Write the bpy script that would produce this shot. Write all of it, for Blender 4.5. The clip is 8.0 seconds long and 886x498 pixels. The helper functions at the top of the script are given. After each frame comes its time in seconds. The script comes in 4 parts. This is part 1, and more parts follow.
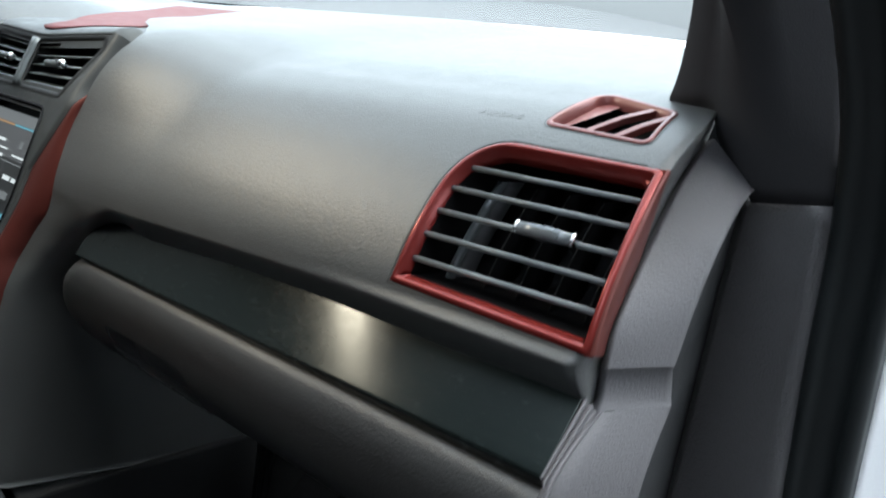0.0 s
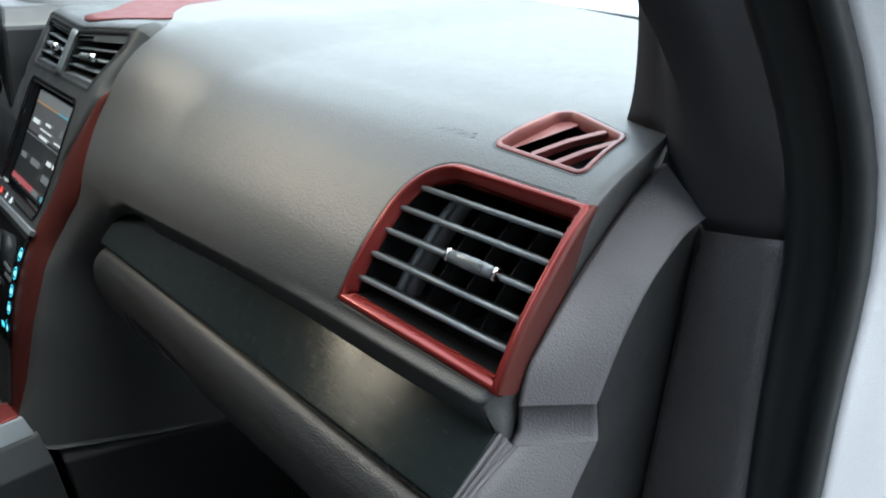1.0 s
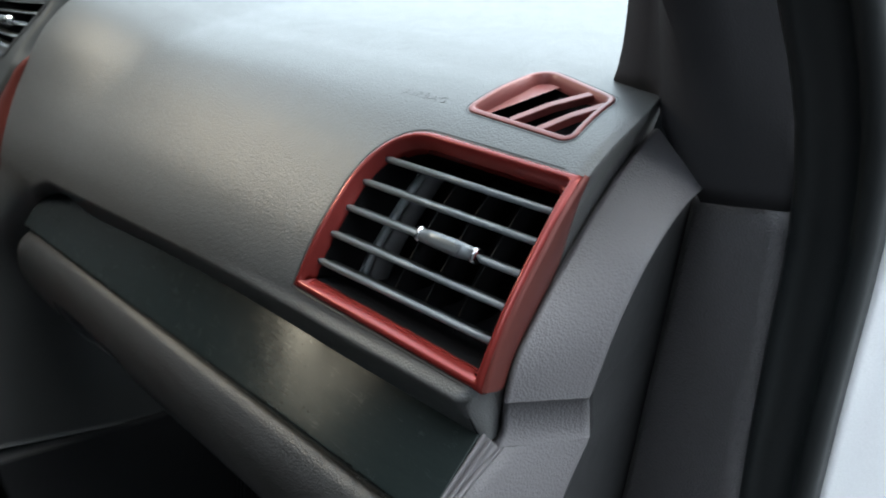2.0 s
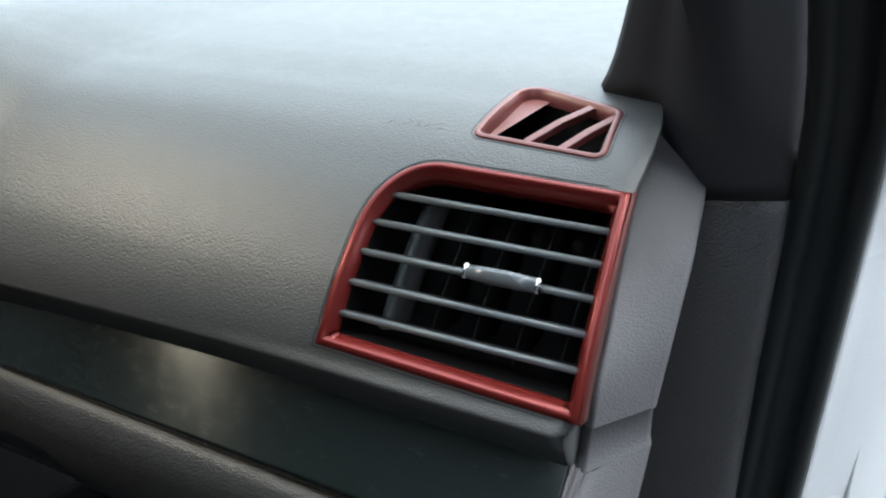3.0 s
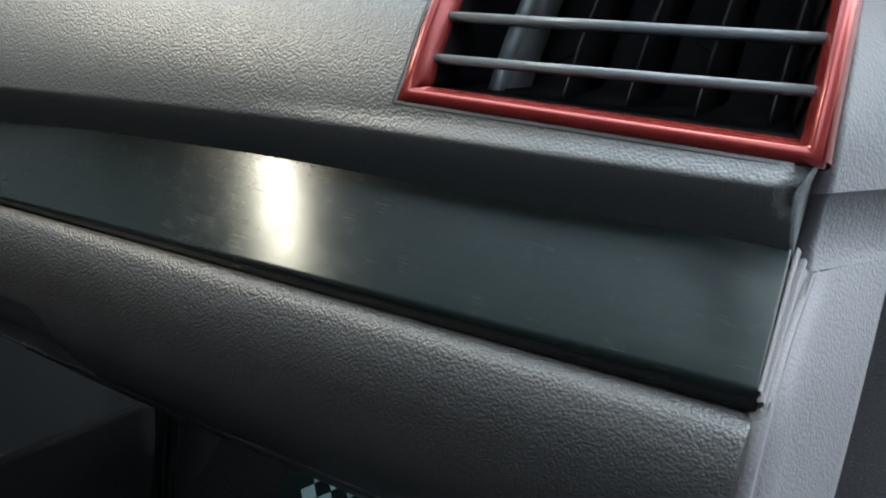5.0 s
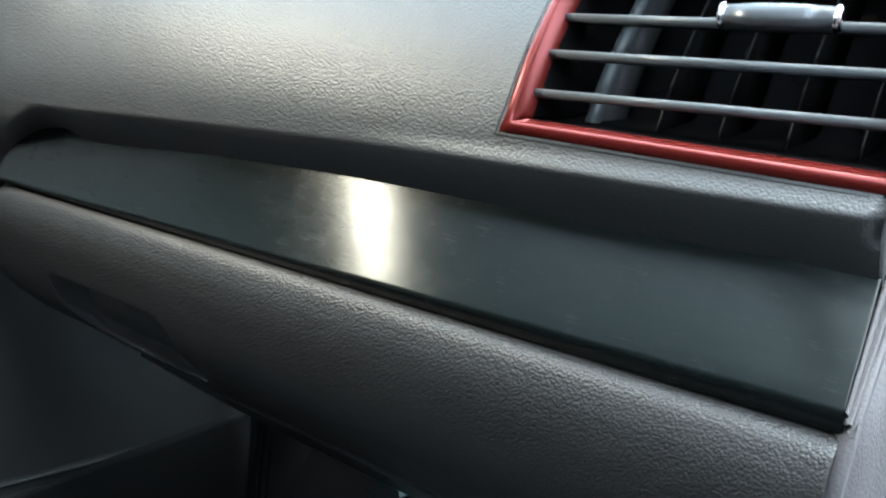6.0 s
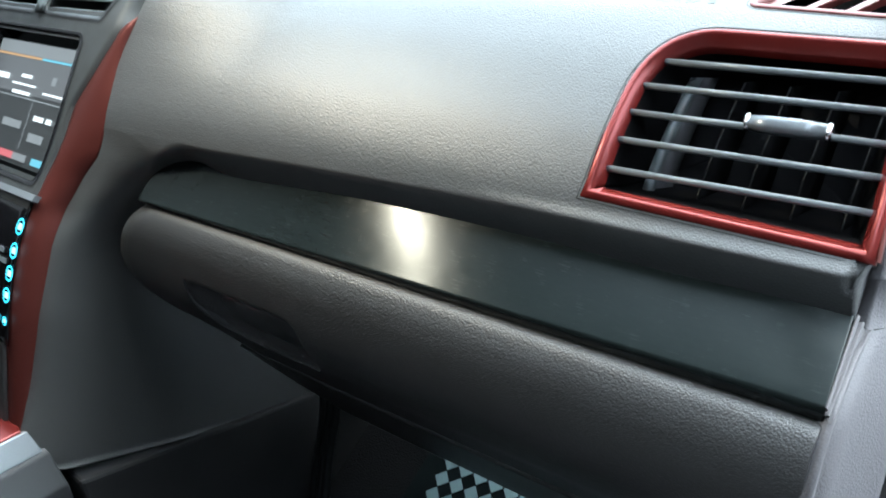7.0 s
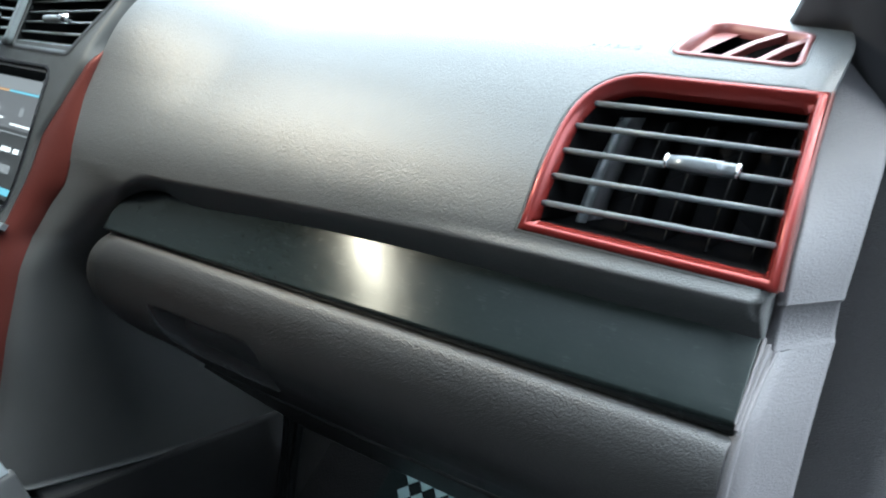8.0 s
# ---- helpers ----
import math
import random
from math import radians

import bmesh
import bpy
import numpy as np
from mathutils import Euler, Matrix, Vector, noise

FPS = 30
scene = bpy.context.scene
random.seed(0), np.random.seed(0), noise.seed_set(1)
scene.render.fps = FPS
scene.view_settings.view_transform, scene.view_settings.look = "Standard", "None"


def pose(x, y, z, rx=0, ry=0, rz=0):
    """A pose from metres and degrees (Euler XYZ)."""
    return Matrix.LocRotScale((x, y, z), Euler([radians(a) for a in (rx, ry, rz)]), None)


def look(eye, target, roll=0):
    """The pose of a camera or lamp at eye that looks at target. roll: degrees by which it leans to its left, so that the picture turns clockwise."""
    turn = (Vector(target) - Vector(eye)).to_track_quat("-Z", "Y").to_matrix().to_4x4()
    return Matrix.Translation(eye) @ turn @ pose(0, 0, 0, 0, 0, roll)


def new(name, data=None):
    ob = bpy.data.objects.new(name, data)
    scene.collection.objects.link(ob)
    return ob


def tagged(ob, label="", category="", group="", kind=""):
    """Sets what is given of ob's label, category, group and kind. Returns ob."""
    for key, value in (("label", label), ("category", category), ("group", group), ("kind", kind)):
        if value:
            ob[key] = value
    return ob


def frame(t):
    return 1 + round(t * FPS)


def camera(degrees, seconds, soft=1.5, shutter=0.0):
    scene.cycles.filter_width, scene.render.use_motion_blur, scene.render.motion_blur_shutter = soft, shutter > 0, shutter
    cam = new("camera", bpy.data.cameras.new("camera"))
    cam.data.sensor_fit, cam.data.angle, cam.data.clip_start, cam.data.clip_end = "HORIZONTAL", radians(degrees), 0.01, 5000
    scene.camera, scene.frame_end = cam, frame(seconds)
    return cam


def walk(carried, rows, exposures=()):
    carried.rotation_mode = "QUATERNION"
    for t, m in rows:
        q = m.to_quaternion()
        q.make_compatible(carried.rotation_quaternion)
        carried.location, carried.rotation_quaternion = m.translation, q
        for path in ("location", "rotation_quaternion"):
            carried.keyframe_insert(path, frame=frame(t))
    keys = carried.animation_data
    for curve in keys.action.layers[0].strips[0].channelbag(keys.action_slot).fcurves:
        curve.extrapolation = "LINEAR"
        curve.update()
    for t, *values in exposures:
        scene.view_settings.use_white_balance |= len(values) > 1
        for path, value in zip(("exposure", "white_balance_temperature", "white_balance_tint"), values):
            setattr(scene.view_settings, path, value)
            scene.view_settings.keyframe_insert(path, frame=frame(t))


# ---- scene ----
cam = camera(57.0, 8.0, 1.9, 0.4)
PATH = [
    (0, (0.2261, -0.3500, 0.2138), (-1.0765, 1.0002, -0.4792), -0.11),
    (0.2, (0.2380, -0.3153, 0.2262), (-1.1082, 0.9898, -0.4700), -0.38),
    (0.5, (0.2790, -0.2835, 0.2531), (-1.1017, 0.9437, -0.5135), -2.49),
    (1, (0.2911, -0.2541, 0.2627), (-1.1590, 0.8542, -0.5551), -2.29),
    (1.5, (0.2691, -0.2302, 0.2460), (-1.1771, 0.8575, -0.6056), -1.30),
    (1.7, (0.2614, -0.2233, 0.2415), (-1.1666, 0.8755, -0.6268), -1.36),
    (2.8, (0.1321, -0.2896, 0.2486), (-0.8337, 1.2137, -0.6499), -1.94),
    (3, (0.1091, -0.3017, 0.2593), (-0.8088, 1.2227, -0.6539), -1.80),
    (3.5, (0.1033, -0.3261, 0.2075), (-0.9313, 1.2075, -0.5524), -1.79),
    (4, (0.1104, -0.2882, 0.1168), (-0.9374, 1.2374, -0.6414), -1.10),
    (4.2, (0.0923, -0.2723, 0.0981), (-0.9405, 1.2330, -0.7188), -1.73),
    (5.3, (0.0348, -0.2620, 0.0761), (-0.9946, 1.2622, -0.7094), -1.00),
    (5.5, (0.0365, -0.2698, 0.0751), (-1.0179, 1.2453, -0.6947), -0.81),
    (6, (0.0448, -0.2839, 0.0853), (-1.1542, 1.1345, -0.6567), -2.30),
    (6.5, (0.0572, -0.3480, 0.1292), (-1.1193, 1.0604, -0.6659), -1.21),
    (7, (0.0726, -0.3985, 0.1614), (-1.1195, 1.0026, -0.6234), -1.52),
    (7.5, (0.0845, -0.4086, 0.1708), (-1.0982, 1.0007, -0.6133), -1.27),
    (8, (0.1031, -0.4102, 0.1839), (-1.0434, 1.0435, -0.5727), -1.04),
]
walk(cam, [(t, look(e, a, r)) for t, e, a, r in PATH], [(0, 2.0, 6100, 2), (2.8, 1.9, 6100, 2), (3.5, 1.68, 6080, 2), (4.0, 2.0, 6080, 2), (5.5, 2.70, 5780, -1), (6.5, 2.92, 5780, -1), (8, 2.97, 5780, -1)])

# ---- light ----
world = bpy.data.worlds.new("sky")
scene.world = world
world.use_nodes = True
wn = world.node_tree
sky = wn.nodes.new("ShaderNodeTexSky")
sky.sky_type = "NISHITA"
sky.sun_disc = False
sky.sun_elevation, sky.sun_rotation = radians(63), radians(39)
sky.dust_density, sky.ozone_density, sky.air_density = 3.0, 1.0, 1.0
bg = wn.nodes["Background"]
bg.inputs["Strength"].default_value = 0.15
cloud = wn.nodes.new("ShaderNodeMix")
cloud.data_type = "RGBA"
cloud.inputs["Factor"].default_value = 0.6
cloud.inputs["B"].default_value = (9.4, 9.7, 10.2, 1)
wn.links.new(sky.outputs["Color"], cloud.inputs["A"])
wn.links.new(cloud.outputs["Result"], bg.inputs["Color"])

sun_data = bpy.data.lights.new("sun", "SUN")
sun_data.energy, sun_data.angle, sun_data.color = 1.7, radians(65), (1.0, 0.97, 0.93)
sun = new("sun", sun_data)
sun.matrix_world = look((7.0, 8.5, 22.0), (0, 0, 0))

map_data = bpy.data.lights.new("map_lamp_bulb", "AREA")
map_data.shape, map_data.size, map_data.energy, map_data.color = "DISK", 0.028, 0.26, (1.0, 0.83, 0.64)
map_data.spread = radians(90)
map_bulb = new("map_lamp_bulb", map_data)
map_bulb.matrix_world = look((-0.695, -0.265, 0.498), (-0.30, -0.03, -0.05))


# ---- materials ----
def shader(name, base=(0.5, 0.5, 0.5), rough=0.5, metal=0.0, spec=0.5):
    m = bpy.data.materials.new(name)
    m.use_nodes = True
    b = m.node_tree.nodes["Principled BSDF"]
    b.inputs["Base Color"].default_value = (*base, 1)
    b.inputs["Roughness"].default_value = rough
    b.inputs["Metallic"].default_value = metal
    b.inputs["Specular IOR Level"].default_value = spec
    return m, m.node_tree, b


def coords(nt, scale=(1, 1, 1)):
    tc, mp = nt.nodes.new("ShaderNodeTexCoord"), nt.nodes.new("ShaderNodeMapping")
    mp.inputs["Scale"].default_value = scale
    nt.links.new(tc.outputs["Object"], mp.inputs["Vector"])
    return mp.outputs["Vector"]


def noise_tex(nt, vec, scale, detail=3.0, rough=0.5):
    n = nt.nodes.new("ShaderNodeTexNoise")
    n.inputs["Scale"].default_value, n.inputs["Detail"].default_value, n.inputs["Roughness"].default_value = scale, detail, rough
    nt.links.new(vec, n.inputs["Vector"])
    return n.outputs["Fac"]


def spread(nt, fac, low, high, a=0.0, b=1.0):
    r = nt.nodes.new("ShaderNodeMapRange")
    r.inputs["From Min"].default_value, r.inputs["From Max"].default_value = a, b
    r.inputs["To Min"].default_value, r.inputs["To Max"].default_value = low, high
    nt.links.new(fac, r.inputs["Value"])
    return r.outputs["Result"]


def tint(nt, fac, c1, c2):
    x = nt.nodes.new("ShaderNodeMix")
    x.data_type = "RGBA"
    x.inputs["A"].default_value, x.inputs["B"].default_value = (*c1, 1), (*c2, 1)
    nt.links.new(fac, x.inputs["Factor"])
    return x.outputs["Result"]


def bump(nt, height, strength, dist):
    b = nt.nodes.new("ShaderNodeBump")
    b.inputs["Strength"].default_value, b.inputs["Distance"].default_value = strength, dist
    nt.links.new(height, b.inputs["Height"])
    return b.outputs["Normal"]


def grained(name, base, rough=0.55, grain=520, depth=0.0005, spec=0.5):
    """Moulded plastic with a leather-like grain, slight blotches and dust."""
    m, nt, b = shader(name, base, rough, 0.0, spec)
    v = coords(nt)
    warp = noise_tex(nt, v, grain * 0.8, 2.0)
    cell = nt.nodes.new("ShaderNodeTexVoronoi")
    cell.feature = "SMOOTH_F1"
    cell.inputs["Scale"].default_value, cell.inputs["Smoothness"].default_value = grain, 0.25
    nt.links.new(v, cell.inputs["Vector"])
    mix = nt.nodes.new("ShaderNodeMath")
    mix.operation = "MULTIPLY_ADD"
    mix.inputs[1].default_value = 0.15
    nt.links.new(warp, mix.inputs[0])
    nt.links.new(cell.outputs["Distance"], mix.inputs[2])
    nt.links.new(bump(nt, mix.outputs[0], 0.6, -depth), b.inputs["Normal"])
    blot = noise_tex(nt, v, 14, 5.0, 0.6)
    nt.links.new(tint(nt, blot, tuple(c * 0.92 for c in base), tuple(c * 1.08 for c in base)), b.inputs["Base Color"])
    fine = noise_tex(nt, v, 60, 4.0, 0.6)
    nt.links.new(spread(nt, fine, rough - 0.02, rough + 0.03, 0.3, 0.7), b.inputs["Roughness"])
    return m


def satin(name, base, rough=0.4, metal=0.0, var=0.08, scale=30, spec=0.5, coat=0.0):
    """A smooth moulded or painted surface with faint smears in its gloss."""
    m, nt, b = shader(name, base, rough, metal, spec)
    v = coords(nt)
    f = noise_tex(nt, v, scale, 4.0, 0.6)
    nt.links.new(spread(nt, f, rough - var, rough + var, 0.3, 0.7), b.inputs["Roughness"])
    f2 = noise_tex(nt, v, 900, 2.0)
    nt.links.new(tint(nt, f2, tuple(c * 0.9 for c in base), tuple(min(1, c * 1.1) for c in base)), b.inputs["Base Color"])
    nt.links.new(bump(nt, f2, 0.08, 0.0002), b.inputs["Normal"])
    b.inputs["Coat Weight"].default_value, b.inputs["Coat Roughness"].default_value = coat, 0.2
    return m


def glow(name, colour, strength):
    m, nt, b = shader(name, (0.02, 0.02, 0.02), 0.3)
    b.inputs["Emission Color"].default_value = (*colour, 1)
    b.inputs["Emission Strength"].default_value = strength
    return m


PAD = grained("grained_soft_plastic", (0.051, 0.052, 0.053), 0.42, 850, 0.00037, 0.72)
DOOR = grained("grained_door_plastic", (0.034, 0.034, 0.035), 0.43, 850, 0.00056, 0.65)
CAP = grained("grained_grey_plastic", (0.076, 0.072, 0.078), 0.6, 700, 0.0004)
TRIM = grained("grained_pillar_plastic", (0.108, 0.103, 0.107), 0.58, 700, 0.0013)
PILLAR = grained("pillar_plastic", (0.039, 0.038, 0.041), 0.8, 900, 0.00015, 0.1)
DARK_SIDE = grained("dark_side_plastic", (0.017, 0.0175, 0.019), 0.7, 800, 0.0002, 0.2)
SMOOTH = satin("smooth_dark_plastic", (0.03, 0.032, 0.034), 0.42)
FASCIA = satin("fascia_plastic", (0.034, 0.036, 0.037), 0.5, 0.0, 0.08, 30, 0.35)
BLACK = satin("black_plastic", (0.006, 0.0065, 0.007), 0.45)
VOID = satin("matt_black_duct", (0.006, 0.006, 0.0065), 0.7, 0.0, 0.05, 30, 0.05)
LIP = satin("polished_dark_plastic", (0.06, 0.063, 0.066), 0.24, 0.0, 0.04, 30, 0.8)
GLOSS = satin("gloss_black", (0.004, 0.004, 0.005), 0.1, 0.0, 0.03)
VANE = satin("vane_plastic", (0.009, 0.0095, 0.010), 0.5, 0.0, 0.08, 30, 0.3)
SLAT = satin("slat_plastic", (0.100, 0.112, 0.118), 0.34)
TAB = satin("dark_silver_paint", (0.13, 0.14, 0.15), 0.28, 0.5)
FLAP = satin("flap_plastic", (0.075, 0.075, 0.080), 0.4)
RED = satin("satin_red_paint", (0.165, 0.019, 0.016), 0.26, 0.45, 0.015, 20, 0.4, 0.2)
# Red paint paled: the sky's sheen on the demister is put into colour.
SHEEN_RED = satin("sheen_red_paint", (0.150, 0.040, 0.037), 0.42, 0.2, 0.03, 30, 0.5, 0.25)
RED_MATT = satin("matt_red_paint", (0.115, 0.036, 0.038), 0.6, 0.0, 0.05, 60, 0.12)
# Red paint darkened for faces turned from the light: shade put into colour.
SHADED_RED = satin("shaded_red_satin", (0.085, 0.020, 0.016), 0.42, 0.4, 0.02, 25, 0.4)
RUBBER = satin("black_rubber", (0.015, 0.017, 0.018), 0.45, 0.0, 0.08, 30, 0.26)
CHROME = satin("chrome", (0.85, 0.86, 0.88), 0.12, 1.0, 0.04)
SILVER = satin("silver_paint", (0.22, 0.24, 0.26), 0.4, 0.4)
CARPET = grained("carpet", (0.012, 0.012, 0.013), 0.95, 600, 0.002, 0.1)
HEADLINER = grained("headliner_cloth", (0.45, 0.447, 0.437), 0.9, 900, 0.0004, 0.1)
CONCRETE = grained("asphalt_ground", (0.055, 0.055, 0.057), 0.85, 8, 0.002, 0.3)
WALL = grained("light_blocker_grey", (0.10, 0.10, 0.10), 0.9, 60, 0.001, 0.2)
WHITE_PAINT = satin("white_car_paint", (0.78, 0.79, 0.82), 0.25, 0.0, 0.05, 5, 0.5, 0.6)
MAT_DARK = satin("mat_dark_square", (0.004, 0.008, 0.009), 0.7, 0.0, 0.08, 30, 0.15)
MAT_LIGHT = satin("mat_pale_square", (0.30, 0.42, 0.45), 0.6)


def brushed_metal():
    m, nt, b = shader("brushed_dark_metal", (0.03, 0.033, 0.034), 0.3, 0.2, 0.24)
    streak = noise_tex(nt, coords(nt, (30, 1600, 1600)), 1.0, 4.0, 0.65)
    cross = noise_tex(nt, coords(nt, (60, 300, 300)), 1.0, 3.0, 0.6)
    dust = noise_tex(nt, coords(nt), 90, 5.0, 0.7)
    worn = nt.nodes.new("ShaderNodeMath")
    worn.operation = "ADD"
    nt.links.new(spread(nt, streak, 0.19, 0.26, 0.3, 0.7), worn.inputs[0])
    nt.links.new(spread(nt, dust, -0.02, 0.05, 0.3, 0.7), worn.inputs[1])
    nt.links.new(worn.outputs[0], b.inputs["Roughness"])
    speck = noise_tex(nt, coords(nt, (260, 700, 700)), 1.0, 5.0, 0.75)
    blend = nt.nodes.new("ShaderNodeMath")
    blend.operation = "MULTIPLY"
    nt.links.new(spread(nt, cross, 0.75, 1.15, 0.3, 0.7), blend.inputs[0])
    nt.links.new(spread(nt, speck, 0.35, 0.75, 0.3, 0.75), blend.inputs[1])
    nt.links.new(tint(nt, blend.outputs[0], (0.0035, 0.0065, 0.007), (0.015, 0.019, 0.0185)), b.inputs["Base Color"])
    nt.links.new(bump(nt, noise_tex(nt, coords(nt), 1100, 3.0, 0.7), 0.05, 0.0002), b.inputs["Normal"])
    b.inputs["Anisotropic"].default_value = 0.9
    across = nt.nodes.new("ShaderNodeCombineXYZ")
    across.inputs["Y"].default_value, across.inputs["Z"].default_value = 0.75, 0.66
    nt.links.new(across.outputs["Vector"], b.inputs["Tangent"])
    return m


BRUSHED = brushed_metal()


def window_glass():
    m, nt, b = shader("window_glass", (1, 1, 1), 0.0)
    out = nt.nodes["Material Output"]
    clear, shine, mix = nt.nodes.new("ShaderNodeBsdfTransparent"), nt.nodes.new("ShaderNodeBsdfGlossy"), nt.nodes.new("ShaderNodeMixShader")
    clear.inputs["Color"].default_value = (0.93, 0.97, 0.96, 1)
    shine.inputs["Roughness"].default_value = 0.02
    mix.inputs["Fac"].default_value = 0.06
    nt.links.new(clear.outputs[0], mix.inputs[1])
    nt.links.new(shine.outputs[0], mix.inputs[2])
    nt.links.new(mix.outputs[0], out.inputs["Surface"])
    return m


GLASS = window_glass()


# ---- mesh helpers ----
def mesh_from(name, verts, faces, smooth=True):
    me = bpy.data.meshes.new(name)
    me.from_pydata([tuple(float(c) for c in v) for v in verts], [], [tuple(int(i) for i in f) for f in faces])
    me.validate()
    me.polygons.foreach_set("use_smooth", [smooth] * len(me.polygons))
    me.update()
    return me


def part(name, me, mat, parent=None, label=""):
    """One mesh object, from a bmesh or a mesh, under a thing or a part."""
    if isinstance(me, bmesh.types.BMesh):
        data = bpy.data.meshes.new(name)
        me.to_mesh(data)
        me.free()
        me = data
    if not me.materials:
        me.materials.append(mat)
    ob = new(name, me)
    ob.parent = parent
    return tagged(ob, label)


def thing(name, label, category, kind="", group=""):
    return tagged(new(name), label, category, group, kind)


def turn_out(me, towards):
    """Face the normals of an open sheet to a point."""
    bm = bmesh.new()
    bm.from_mesh(me)
    bmesh.ops.recalc_face_normals(bm, faces=bm.faces)
    t = Vector(towards)
    n = sum((f.normal.dot(t - f.calc_center_median()) * f.calc_area() for f in bm.faces))
    if n < 0:
        bmesh.ops.reverse_faces(bm, faces=bm.faces)
    bm.to_mesh(me)
    bm.free()
    return me


def sheet(rows, thick=0.0, drop=None, closed=False, smooth=True, towards=(0.1, -0.8, 0.5), name="sheet"):
    """A grid of points (rows x columns x 3) as one mesh; drop says which quads are left out; thick gives it a back."""
    g = np.asarray(rows, float)
    nr, nc = g.shape[:2]
    faces = []
    for i in range(nr - 1):
        for j in range(nc if closed else nc - 1):
            k = (j + 1) % nc
            if drop is not None and drop(g[i, j], g[i + 1, j], g[i + 1, k], g[i, k], i, j):
                continue
            faces.append((i * nc + j, i * nc + k, (i + 1) * nc + k, (i + 1) * nc + j))
    me = mesh_from(name, g.reshape(-1, 3), faces, smooth)
    turn_out(me, towards)
    if thick:
        bm = bmesh.new()
        bm.from_mesh(me)
        bmesh.ops.delete(bm, geom=[v for v in bm.verts if not v.link_faces], context="VERTS")
        bmesh.ops.solidify(bm, geom=bm.faces[:], thickness=thick)
        bm.to_mesh(me)
        bm.free()
        me.polygons.foreach_set("use_smooth", [smooth] * len(me.polygons))
    return me


def bevelled_box(lo, hi, r=0.003, seg=2):
    bm = bmesh.new()
    bmesh.ops.create_cube(bm, size=1)
    for v in bm.verts:
        v.co = Vector([l + (h - l) * (c + 0.5) for l, h, c in zip(lo, hi, v.co)])
    if r:
        bmesh.ops.bevel(bm, geom=bm.edges[:], offset=r, segments=seg, affect="EDGES", profile=0.5)
        for f in bm.faces:
            f.smooth = True
    return bm


def prism(points, offset, r=0.0, seg=2):
    """A polygon (3D points in one plane, or nearly) pushed along a vector into a solid."""
    bm = bmesh.new()
    a = [bm.verts.new(p) for p in points]
    b = [bm.verts.new(Vector(p) + Vector(offset)) for p in points]
    bm.faces.new(a)
    bm.faces.new(b[::-1])
    for i in range(len(a)):
        j = (i + 1) % len(a)
        bm.faces.new((a[j], a[i], b[i], b[j]))
    bmesh.ops.recalc_face_normals(bm, faces=bm.faces)
    if r:
        bmesh.ops.bevel(bm, geom=bm.edges[:], offset=r, segments=seg, affect="EDGES", profile=0.5)
    return bm


def sweep(path, section, frames, closed=True):
    """A section (2D points) swept along a path; frames gives two axes at each path point."""
    rows = [[Vector(p) + a * u + b * v for u, v in section] for p, (a, b) in zip(path, frames)]
    n = len(section)
    verts = [q for r in rows for q in r]
    faces = []
    m = len(rows)
    for i in range(m if closed else m - 1):
        k = (i + 1) % m
        for j in range(n):
            l = (j + 1) % n
            faces.append((i * n + j, k * n + j, k * n + l, i * n + l))
    if not closed:
        faces += [tuple(range(n - 1, -1, -1)), tuple(range((m - 1) * n, m * n))]
    me = mesh_from("sweep", verts, faces)
    bm = bmesh.new()
    bm.from_mesh(me)
    bmesh.ops.recalc_face_normals(bm, faces=bm.faces)
    bm.to_mesh(me)
    bm.free()
    return me


def rod(a, b, r, n=10, r2=None):
    a, b = Vector(a), Vector(b)
    d = (b - a).normalized()
    u = d.orthogonal().normalized()
    w = d.cross(u)
    sec = [(math.cos(2 * math.pi * k / n), math.sin(2 * math.pi * k / n)) for k in range(n)]
    rr = (r, r if r2 is None else r2)
    verts = [p + (u * c + w * s) * q for p, q in zip((a, b), rr) for c, s in sec]
    faces = [(k, (k + 1) % n, n + (k + 1) % n, n + k) for k in range(n)]
    faces += [tuple(range(n - 1, -1, -1)), tuple(range(n, 2 * n))]
    return mesh_from("rod", verts, faces)


def smoothstep(a, b, x):
    t = min(1.0, max(0.0, (x - a) / (b - a)))
    return t * t * (3 - 2 * t)


def curve_through(points, n):
    """n points on a smooth curve through the given ones, evenly by chord length."""
    p = np.asarray(points, float)
    s = np.concatenate([[0], np.cumsum(np.linalg.norm(np.diff(p, axis=0), axis=1))])
    tang = np.gradient(p, s, axis=0)
    out = []
    for q in np.linspace(0, s[-1], n):
        i = min(len(s) - 2, max(0, int(np.searchsorted(s, q, side="right")) - 1))
        h = s[i + 1] - s[i]
        t = (q - s[i]) / h
        out.append((2 * t**3 - 3 * t**2 + 1) * p[i] + (t**3 - 2 * t**2 + t) * h * tang[i] + (3 * t**2 - 2 * t**3) * p[i + 1] + (t**3 - t**2) * h * tang[i + 1])
    return np.array(out)


# ---- dashboard surface: height profile, the same all along but for a slow turn of the plan ----
PLAN = 0.07
PROFILE = [(0.60, 0.105), (0.35, 0.114), (0.25, 0.116), (0.185, 0.114), (0.158, 0.111), (0.13, 0.107), (0.104, 0.099), (0.075, 0.081),
           (0.045, 0.055), (0.02, 0.028), (0.003, 0.0), (-0.003, -0.017), (-0.009, -0.045)]
FINE = curve_through(PROFILE, 700)
ARC = np.concatenate([[0], np.cumsum(np.linalg.norm(np.diff(FINE, axis=0), axis=1))])


